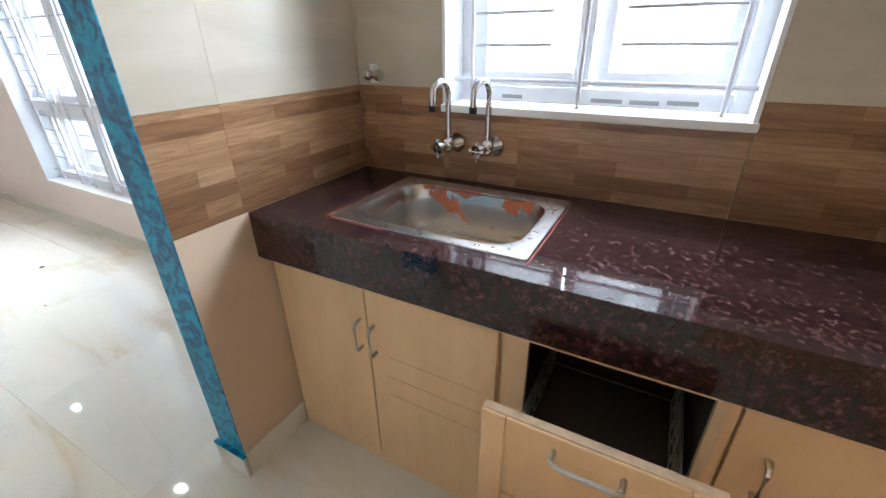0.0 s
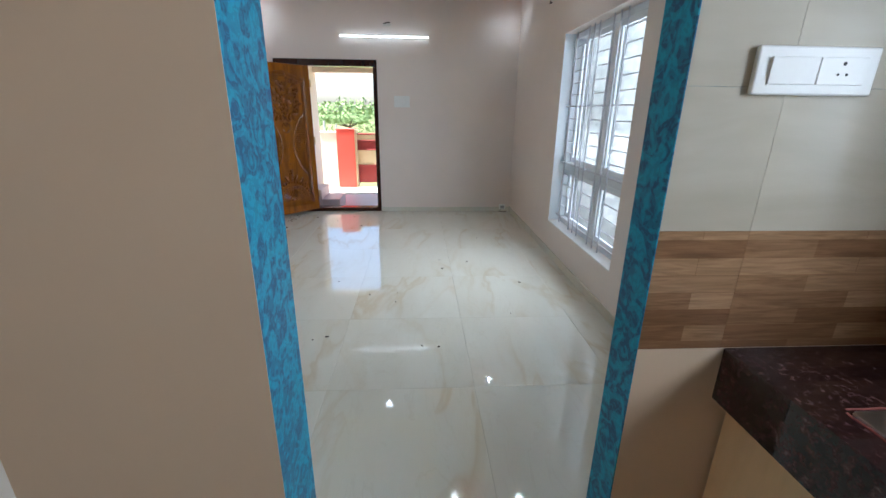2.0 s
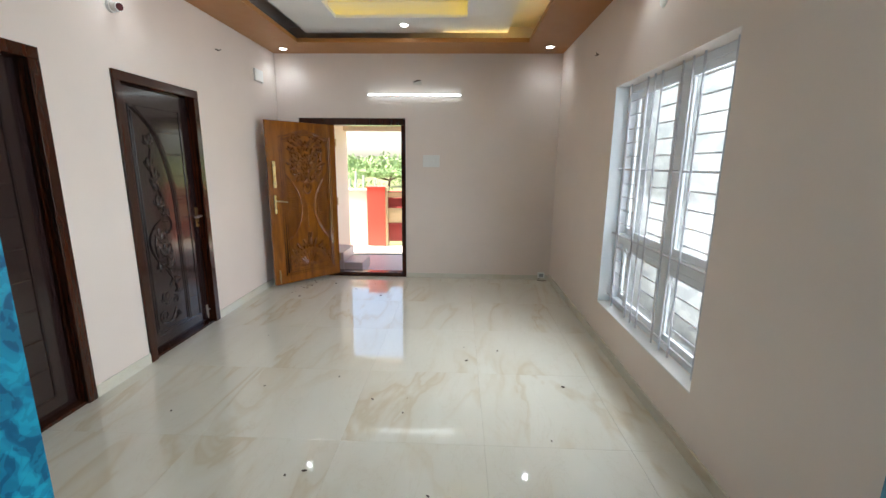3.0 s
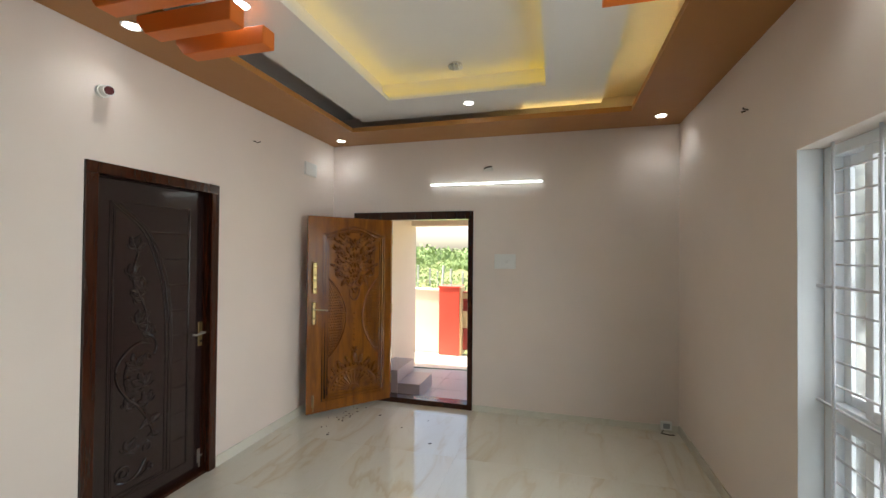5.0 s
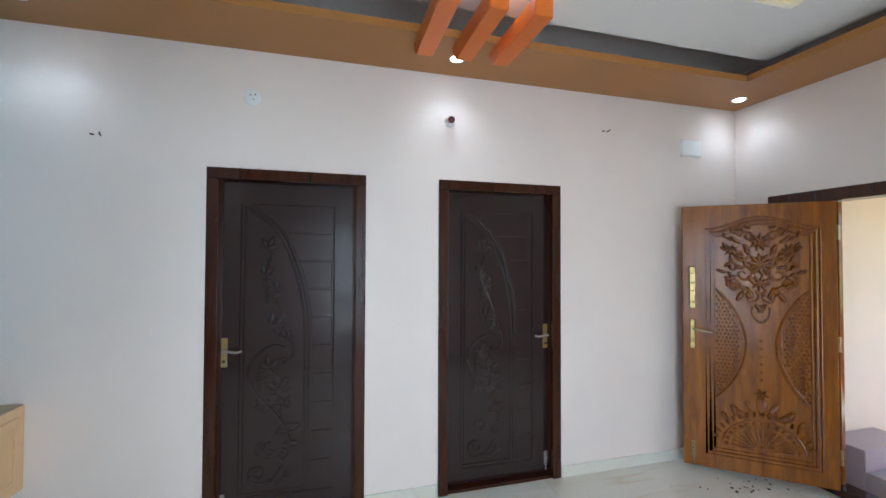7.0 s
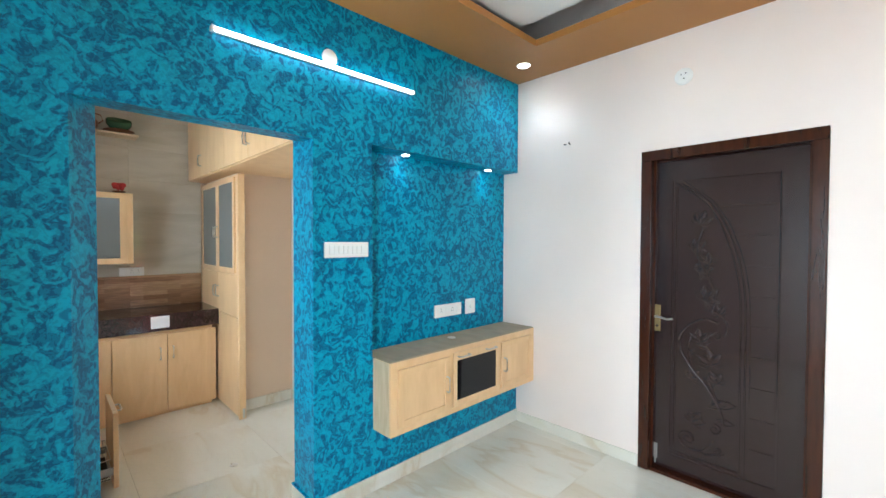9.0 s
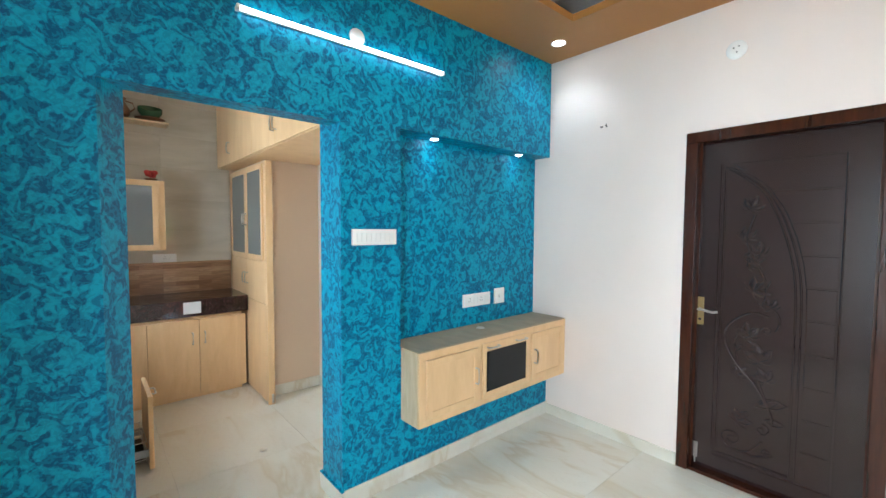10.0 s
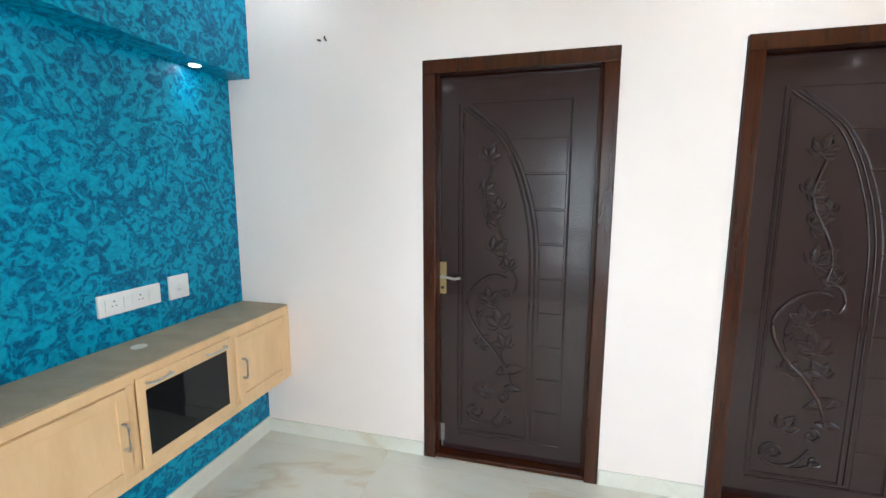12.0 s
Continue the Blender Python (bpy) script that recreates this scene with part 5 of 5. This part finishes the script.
def drawer(name, x0, x1, z0, z1, out, depth, base, label):
    e = tagged(empty(name), label, "drawer", "kitchen drawers")
    y = FY - out
    bm = bmesh.new()
    box(bm, x0, x1, y, y + 0.02, z0, z1, 0.002)
    f = 0.05
    fr = part("front", bm, M_BEECH, e)
    for d in ((x0, x0 + f, z0, z1), (x1 - f, x1, z0, z1), (x0 + f, x1 - f, z0, z0 + f), (x0 + f, x1 - f, z1 - f, z1)):
        boxed("frame_strip", (d[0] + 0.001, d[1] - 0.001, y - 0.006, y, d[2] + 0.001, d[3] - 0.001), M_BEECH, fr, bevel=0.002)
    boxed("top_edge", (x0 + 0.001, x1 - 0.001, y + 0.0005, y + 0.019, z1, z1 + 0.0015), M_PLY, fr, "raw pale top edge")
    hb = bmesh.new()
    wire_handle(hb, (x0 + x1) / 2, y - 0.006, z1 - 0.035, 0.12, False, 0.032)
    part("handle", hb, M_STEEL, fr, "brushed steel bar handle", True)
    # wire basket on side runners
    a, b = x0 + 0.045, x1 - 0.045
    bm = bmesh.new()
    for zz in (base, base + 0.05, base + 0.11):
        tube(bm, [(a, y + 0.03, zz), (a, y + depth, zz), (b, y + depth, zz), (b, y + 0.03, zz), (a, y + 0.03, zz)], 0.003, 6)
    for i in range(9):
        yy = y + 0.04 + (depth - 0.05) * i / 8
        tube(bm, [(a, yy, base + 0.11), (a, yy, base)], 0.002, 5)
        tube(bm, [(b, yy, base), (b, yy, base + 0.11)], 0.002, 5)
    part("wire_basket", bm, M_STEEL, e, "steel wire basket")
    # tray coloured near-black for the shade under the basket
    boxed("tray", (a, b, y + 0.03, y + depth, base - 0.012, base - 0.004), M_CABINSHADE, e, "basket tray with shade put into its colour")
    for x in (a - 0.016, b + 0.004):
        boxed("runner", (x, x + 0.012, y + 0.02, y + depth + 0.02, base + 0.02, base + 0.065), M_GREYPL, e, "grey sliding runner")
    return e


drawer("drawer", 0.335, 0.745, 0.42, 0.690, 0.205, 0.47, 0.44, "upper beech drawer with a wire basket, pulled half out")
drawer("drawer", 0.310, 0.745, 0.05, 0.500, 0.405, 0.52, 0.10, "lower beech drawer with a wire basket, pulled far out").location.z = -0.015
u3 = tagged(empty("corner_cabinet"), "light beech base cabinet beside the drawers", "cabinet", "base cabinets")
boxed("carcass", (0.772, EF + 0.02, FY + 0.02, KNORTH - 0.003, 0, CB - 0.002), M_BEECH, u3)
boxed("top_rail", (0.772, EF + 0.02, FY - 0.004, FY + 0.02, CB - 0.03, CB - 0.002), M_BEECH, u3)
panel_door(u3, 0.776, EF + 0.01, 0.03, CB - 0.032, FY, (0.838, 0.555, True), flat=True)

u4 = tagged(empty("stove_cabinet"), "light beech base cabinet with two doors under the cooking counter", "cabinet", "base cabinets")
L4 = 1.15
boxed("carcass", (0, L4, 0.02, 0.53, 0, CB - 0.002), M_BEECH, u4)
boxed("top_rail", (0, L4, -0.004, 0.02, CB - 0.03, CB - 0.002), M_BEECH, u4)
panel_door(u4, 0.415, 0.795, 0.03, CB - 0.032, 0, (0.745, 0.54, True), flat=True)
panel_door(u4, 0.797, L4 + 0.035, 0.03, CB - 0.032, 0, (0.84, 0.54, True), flat=True)
panel_door(u4, 0.03, 0.412, 0.03, CB - 0.032, 0, None, flat=True)
u4.matrix_basis = pose(EF + 0.03, CF - 0.035, 0, 0, 0, -90)

# ---- pantry, loft, wall cabinet ----
pan = tagged(empty("pantry_unit"), "tall beech pantry unit with frosted glass upper doors", "cabinet")
PY = -0.085
boxed("end_panel", (0.872, 0.900, -0.138, PY, 0, 2.085), M_BEECH, pan, bevel=0.002)
boxed("carcass", (0.900, KEAST - 0.002, -0.138, PY - 0.018, 0, 2.085), M_BEECH, pan)
boxed("plate_bracket", (0.868, 0.872, -0.13, -0.11, 0.01, 0.09), M_STEEL, pan, "small steel foot bracket")


def glass_door(e, x0, x1, z0, z1, y, hx, m):
    """Framed glass door in the plane y, seen from +y."""
    bm = bmesh.new()
    f = 0.04
    for d in ((x0, x0 + f, z0, z1), (x1 - f, x1, z0, z1), (x0 + f, x1 - f, z0, z0 + f), (x0 + f, x1 - f, z1 - f, z1)):
        box(bm, d[0], d[1], y - 0.017, y, d[2], d[3], 0.002)
    d = part("door", bm, M_BEECH, e)
    boxed("glass", (x0 + f - 0.004, x1 - f + 0.004, y - 0.012, y - 0.007, z0 + f - 0.004, z1 - f + 0.004), m, d, "grey frosted glass")
    hb = bmesh.new()
    tube(hb, [(hx, y, 1.55), (hx, y + 0.025, 1.555), (hx, y + 0.028, 1.60), (hx, y + 0.025, 1.645), (hx, y, 1.65)], 0.006, 8)
    part("handle", hb, M_STEEL, d, "brushed steel bar handle", True)


glass_door(pan, 0.99, 1.462, 1.24, 2.07, PY, 1.44, M_PANTRYGLASS)
glass_door(pan, 1.466, KEAST - 0.01, 1.24, 2.07, PY, 1.49, M_PANTRYGLASS)
for a, b, hx in ((0.905, 1.462, 1.43), (1.466, KEAST - 0.01, 1.51)):
    boxed("door", (a, b, PY - 0.017, PY, 0.02, 0.858), M_BEECH, pan, bevel=0.002)
    d = boxed("door", (a, b, PY - 0.017, PY, 0.864, 1.225), M_BEECH, pan, bevel=0.002)
    hb = bmesh.new()
    tube(hb, [(hx, PY, 1.0), (hx, PY + 0.025, 1.005), (hx, PY + 0.028, 1.05), (hx, PY + 0.025, 1.095), (hx, PY, 1.10)], 0.006, 8)
    part("handle", hb, M_STEEL, d, "brushed steel bar handle", True)

loft = tagged(empty("loft_cabinet"), "light beech loft cabinet under the kitchen ceiling", "cabinet")
LY, LZ = 0.03, 2.112
boxed("carcass", (KWEST + 0.001, KEAST - 0.002, KSOUTH + 0.001, LY - 0.02, LZ, CEIL - 0.001), M_BEECH, loft)
edges = [KWEST + 0.002, 0.29, 0.84, KEAST - 0.003]
for i, (a, b) in enumerate(zip(edges, edges[1:])):
    d = boxed("door", (a + 0.002, b - 0.002, LY - 0.019, LY, LZ + 0.004, CEIL - 0.006), M_BEECH, loft, bevel=0.002)
    hx = (0.262, 0.318, 1.515)[i]
    hb = bmesh.new()
    tube(hb, [(hx, LY, 2.21), (hx, LY + 0.025, 2.215), (hx, LY + 0.03, 2.26), (hx, LY + 0.025, 2.305), (hx, LY, 2.31)], 0.006, 8)
    part("handle", hb, M_STEEL, d, "brushed steel bar handle", True)

wc = tagged(empty("wall_cabinet"), "small beech wall cabinet with a frosted glass door", "cabinet")
boxed("carcass", (0, 0.50, 0.019, 0.325, 1.315, 1.93), M_BEECH, wc, bevel=0.002)
bm = bmesh.new()
for d in ((0.0, 0.455, 1.318, 1.365), (0.0, 0.455, 1.88, 1.927), (0.0, 0.05, 1.365, 1.88), (0.405, 0.455, 1.365, 1.88)):
    box(bm, d[0], d[1], 0, 0.018, d[2], d[3], 0.002)
wd = part("door", bm, M_BEECH, wc)
boxed("glass", (0.048, 0.407, 0.006, 0.011, 1.362, 1.883), M_PANTRYGLASS, wd, "grey frosted glass")
boxed("shelf_edge", (0.05, 0.405, 0.0125, 0.0185, 1.61, 1.625), M_PLY, wc)
wc.matrix_basis = pose(KEAST - 0.327, 1.022, 0, 0, 0, -90)

fl = tagged(empty("artificial_flower"), "small red cloth flower in a dish on the wall cabinet", "ornament")
bm = bmesh.new()
lathe(bm, [(0.02, 0), (0.04, 0.006), (0.05, 0.02), (0.046, 0.02)], (0, 0, 0), 18)
part("dish", bm, M_COPPER, fl, smooth=True)
bm = bmesh.new()
for i in range(7):
    a = 2 * math.pi * i / 7
    blob(bm, (0.028 * math.cos(a), 0.028 * math.sin(a), 0.05 + 0.012 * (i % 3)), 0.026, 0.012, 0.022, a, "Z", 8, 6)
blob(bm, (0, 0, 0.072), 0.022, 0.02, 0.022)
part("petals", bm, M_REDFLOWER, fl, "red cloth petals", True)
fl.matrix_basis = pose(1.78, 0.61, 1.931)

shelf = tagged(boxed("wall_shelf", (KEAST - 0.19, KEAST - 0.001, 0.46, 0.93, 2.455, 2.472), M_PLY, bevel=0.002), "small pale wall shelf holding old vessels", "shelf")
bowl = tagged(empty("bowl"), "dark copper dish with a green glazed bowl leaning in it", "bowl")
bm = bmesh.new()
lathe(bm, [(0.04, 0), (0.07, 0.008), (0.115, 0.022), (0.112, 0.026), (0.06, 0.013)], (0, 0, 0), 26)
part("dish", bm, M_COPPER, bowl, smooth=True)
bm = bmesh.new()
lathe(bm, [(0.03, 0.014), (0.07, 0.030), (0.092, 0.065), (0.094, 0.10), (0.088, 0.105), (0.08, 0.07), (0.05, 0.03)], (0, 0, 0), 26)
bmesh.ops.rotate(bm, verts=bm.verts, cent=(0, 0, 0.03), matrix=Matrix.Rotation(radians(-24), 3, "Y"))
bmesh.ops.translate(bm, verts=bm.verts, vec=(0, 0, 0.018))
part("inner_bowl", bm, M_GREENGLAZE, bowl, "green glazed bowl", True)
bowl.matrix_basis = pose(1.875, 0.595, 2.472)
jug = tagged(empty("jug"), "small dark copper jug with a loop handle", "jug")
bm = bmesh.new()
lathe(bm, [(0.04, 0), (0.075, 0.03), (0.082, 0.075), (0.055, 0.125), (0.042, 0.15), (0.058, 0.175), (0.05, 0.175)], (0, 0, 0), 22)
part("body", bm, M_COPPER, jug, smooth=True)
bm = bmesh.new()
tube(bm, [(0, -0.045, 0.155), (0, -0.098, 0.145), (0, -0.112, 0.10), (0, -0.078, 0.065)], 0.006, 8)
part("handle", bm, M_COPPER, jug, smooth=True)
jug.matrix_basis = pose(1.895, 0.815, 2.472)

drain = tagged(empty("floor_drain"), "round steel floor drain cover in the tiles", "drain")
bm = bmesh.new()
lathe(bm, [(0.026, 0.0), (0.026, 0.002), (0.022, 0.003), (0.006, 0.002)], (0, 0, 0), 20)
part("grate", bm, M_STEEL, drain, smooth=True)
drain.matrix_basis = pose(0.161, 0.18, 0.0005)

# crumbs of plaster and wood left on the hall floor
rng = random.Random(11)
bm = bmesh.new()
for i in range(46):
    if i < 26:
        x, y = -5.25 + rng.gauss(0, 0.16), -1.36 + rng.gauss(0, 0.10)
    else:
        x, y = rng.uniform(-5.4, -1.6), rng.uniform(-1.3, 1.3)
    s = rng.uniform(0.003, 0.009)
    blob(bm, (x, max(y, -1.7), s * 0.4), s * rng.uniform(1, 2.2), s, s * 0.5, rng.uniform(0, 3), "Z", 6, 4)
tagged(put("floor_debris", bm, M_ANCHOR), "dark crumbs scattered on the hall floor", "debris", "", "stuff")

# ---- outside ----
structure(boxed("ground", (-400, 400, -400, 400, -0.6, -0.16), M_SOIL), "dry grassy ground around the house", "ground")
structure(boxed("pavement", (-8.42, -7.34, -7, 5, -0.16, -0.10), M_CONCRETE), "pale sunlit concrete yard", "pavement")
porch = structure(boxed("porch_floor", (-7.34, -5.976, -7, 5, -0.16, -0.055), M_JOINT), "grey tiled porch floor", "floor")
structure(boxed("ceiling_porch", (-7.42, -5.976, -7, 5, 2.62, 2.75), M_CREAMEXT), "cream porch roof slab", "ceiling")
structure(boxed("porch_beam", (-7.42, -7.20, -7, 5, 2.03, 2.62), M_CREAMEXT), "cream beam along the porch edge", "beam")
structure(boxed("wall_porch_stair", (-7.42, -5.976, -1.60, -1.37, -0.055, 2.62), M_CREAMEXT), "cream plastered wall beside the porch steps", "wall")
for k, d in enumerate(((-6.52, -6.02, -1.098, -0.83, -0.043, 0.12), (-6.59, -6.02, -1.369, -1.10, -0.043, 0.265))):
    tagged(boxed("porch_step", d, M_STEP, bevel=0.006), "mauve granite step by the porch wall", "step", "porch steps")
bm = bmesh.new()
tube(bm, [(-7.32 + 0.06 * math.sin(i * 0.5), -2.2 + i * 0.25, -0.042) for i in range(20)], 0.011, 6)
tagged(put("garden_hose", bm, M_HOSE, smooth=True), "dark green hose lying along the porch edge", "hose")
cw = tagged(empty("compound_wall"), "cream plastered compound wall in front of the house", "wall")
boxed("wall", (-8.62, -8.45, -9, -1.26, -0.12, 0.98), M_CREAMEXT, cw)
boxed("coping", (-8.64, -8.43, -9, -1.26, 0.98, 1.01), M_CREAMEXT, cw, bevel=0.005)
cn = tagged(boxed("compound_wall", (-8.4, 4, 3.6, 3.75, -0.16, 0.95), painted("pink_outdoor_plaster", (0.62, 0.44, 0.36), 0.8)), "pink plastered compound wall beside the house", "wall")
gp = tagged(empty("gate_pillar"), "bright red painted gate pillar", "pillar")
boxed("shaft", (-8.66, -8.33, -1.262, -0.905, -0.12, 1.05), M_RED, gp, bevel=0.006)
boxed("cap", (-8.67, -8.32, -1.270, -0.897, 1.05, 1.075), M_RED, gp, bevel=0.005)
boxed("edge_band", (-8.64, -8.35, -0.905, -0.872, -0.10, 1.06), M_GATECREAM, gp)
gate = tagged(empty("entrance_gate"), "maroon and cream sheet metal gate beside the red pillar", "gate")
for z0, z1, m in ((-0.02, 0.34, M_MAROON), (0.345, 0.66, M_GATECREAM), (0.665, 0.84, M_MAROON), (0.845, 0.97, M_GATECREAM)):
    boxed("panel", (-8.50, -8.47, -0.868, 1.6, z0, z1), m, gate, bevel=0.002)
for zz in (0.342, 0.662, 0.842, 0.972):
    bm = bmesh.new()
    tube(bm, [(-8.455, -0.868, zz), (-8.455, 1.6, zz)], 0.014, 8)
    part("rail", bm, M_MAROON, gate)
gp2 = copy_thing(gp, pose(0, 2.85, 0))


def leafy(count, lumps, size, seed):
    """Many small leaves filling some lumps (centre, radii)."""
    r = np.random.RandomState(seed)
    verts, faces = [], []
    for k in range(count):
        c, rad = lumps[r.randint(len(lumps))]
        d = r.normal(size=3)
        d /= np.linalg.norm(d)
        p = np.array(c) + d * np.array(rad) * (0.45 + 0.55 * r.rand() ** 0.5)
        a = r.normal(size=3)
        a /= np.linalg.norm(a)
        b = np.cross(a, d)
        b /= np.linalg.norm(b) + 1e-6
        s = size * (0.6 + 0.8 * r.rand())
        i = len(verts)
        verts += [tuple(p - a * s), tuple(p + b * s * 0.5), tuple(p + a * s), tuple(p - b * s * 0.5)]
        faces.append((i, i + 1, i + 2, i + 3))
    me = bpy.data.meshes.new("crown")
    me.from_pydata(verts, [], faces)
    me.materials.append(M_LEAF)
    return me


def thorn_tree(seed, h, spread):
    r = random.Random(seed)
    e = tagged(empty("tree"), "low spreading green thorn tree beyond the yard", "tree", "scrub trees")
    bm = bmesh.new()
    tube(bm, [(0, 0, -0.1), (0.08, 0.04, h * 0.25), (-0.04, 0.1, h * 0.5)], 0.10, 8, r_end=0.06)
    lumps = []
    for i in range(9):
        a = 2 * math.pi * i / 9 + r.uniform(-0.4, 0.4)
        d = spread * r.uniform(0.25, 0.95)
        top = (d * math.cos(a), d * math.sin(a), h * r.uniform(0.45, 0.9))
        tube(bm, [(-0.02, 0.06, h * 0.35), (top[0] * 0.5, top[1] * 0.5, h * 0.5), top], 0.045, 6, r_end=0.015)
        lumps.append((top, (spread * r.uniform(0.3, 0.5), spread * r.uniform(0.3, 0.5), h * r.uniform(0.12, 0.24))))
    part("trunk", bm, M_BARK, e, smooth=True)
    crown = new("crown", leafy(6500, lumps, 0.055, seed))
    crown.parent = e
    return e


rng = random.Random(5)
trees = [thorn_tree(21, 1.3, 1.9), thorn_tree(22, 2.0, 2.2), thorn_tree(23, 1.05, 2.2)]
spots = [(-30, -4.5), (-27, -9.5), (-34, -1.0)]
for t, (x, y) in zip(trees, spots):
    t.matrix_basis = pose(x, y, -0.16)
for i in range(11):
    x, y = -rng.uniform(23, 46), rng.uniform(-26, 8)
    copy_thing(trees[i % 3], pose(x, y, -0.16, 0, 0, rng.uniform(0, 360)))
scrub = []
r2 = random.Random(8)
for i in range(70):
    scrub.append(((-r2.uniform(17, 60), r2.uniform(-34, 14), 0.2), (r2.uniform(1.0, 2.6), r2.uniform(1.0, 2.6), r2.uniform(0.4, 0.9))))
tagged(new("scrub", leafy(36000, scrub, 0.075, 77)), "low green scrub covering the land beyond the yard", "bushes", "", "stuff")
far = [((-r2.uniform(70, 120), r2.uniform(-110, 60), 1.0), (r2.uniform(4, 8), r2.uniform(4, 8), r2.uniform(1.6, 3.2))) for i in range(60)]
tagged(new("far_woods", leafy(14000, far, 0.45, 78)), "far line of green trees", "woods", "", "stuff")
post = tagged(boxed("fence_post", (-0.04, 0.04, -0.04, 0.04, -0.2, 1.1), M_POST, bevel=0.01), "white concrete fence post among the scrub", "post", "fence posts")
post.matrix_basis = pose(-20, -5.6, 0)
for i in range(1, 6):
    copy_thing(post, pose(-20 - 0.5 * (i % 3), -5.6 + 0.37 * i + 0.08 * (i % 2), -0.16 * (i % 3), 3 * (i % 3) - 2, 2 * (i % 2), 17 * i))

# ---- tiles ----


def spans(a, b, step, start, extra=()):
    cuts = {a, b}
    x = start - math.ceil((start - a) / step) * step
    while x < b:
        if x > a:
            cuts.add(x)
        x += step
    cuts |= {c for c in extra if a < c < b}
    s = sorted(cuts)
    return [(p, q) for p, q in zip(s, s[1:]) if q - p > 0.004]


GAP = 0.0004
for x0, x1 in spans(WEST, KEAST, 0.8, EAST):
    for y0, y1 in spans(SOUTH, NORTH, 0.8, 0.70):
        tile_piece("floor_tile", floor, (x1 - x0 - GAP, y1 - y0 - GAP, 0.011), ((x0 + x1) / 2, (y0 + y1) / 2, -0.0055), M_MARBLE)
for x0, x1 in spans(-7.33, -5.98, 0.45, -7.33):
    for y0, y1 in spans(-3.0, 2.0, 0.45, -3.0):
        tile_piece("porch_tile", porch, (x1 - x0 - 0.004, y1 - y0 - 0.004, 0.012), ((x0 + x1) / 2, (y0 + y1) / 2, -0.049), M_PORCH)


def wall_tiles(parent, axis, plane, inward, u0, u1, start, hole=None):
    """Dado and upper tiles on a wall; axis: the wall's normal; inward: the side they stand on."""
    th = 0.012
    c = plane + inward * th / 2
    for z0, z1 in spans(CT, CEIL, 0.30, CT, (hole[2], hole[3]) if hole else ()):
        dado = z1 <= CT + 0.301
        for a, b in spans(u0, u1, 0.60, start, (hole[0], hole[1]) if hole else ()):
            if hole and hole[0] - 1e-6 <= a and b <= hole[1] + 1e-6 and hole[2] - 1e-6 <= z0 and z1 <= hole[3] + 1e-6:
                continue
            m = (M_WOODTILE_X if axis == "y" else M_WOODTILE_Y) if dado else M_CREAMTILE
            name = "dado_tile" if dado else "wall_tile"
            size = (th, b - a - 0.0005, z1 - z0 - 0.0005) if axis == "x" else (b - a - 0.0005, th, z1 - z0 - 0.0005)
            at = (c, (a + b) / 2, (z0 + z1) / 2) if axis == "x" else ((a + b) / 2, c, (z0 + z1) / 2)
            tile_piece(name, parent, size, at, m)


obs = bpy.data.objects
wall_tiles(obs["wall_kitchen_north"], "y", KNORTH + 0.013, -1, KWEST - 0.0005, KEAST, KWEST + 0.013, KWIN)
wall_tiles(obs["wall_kitchen_dado"], "x", KWEST - 0.013, 1, OP1 + 0.003, KNORTH, 1.145)
wall_tiles(obs["wall_kitchen_east"], "x", KEAST + 0.013, -1, -0.08, KNORTH, KNORTH)
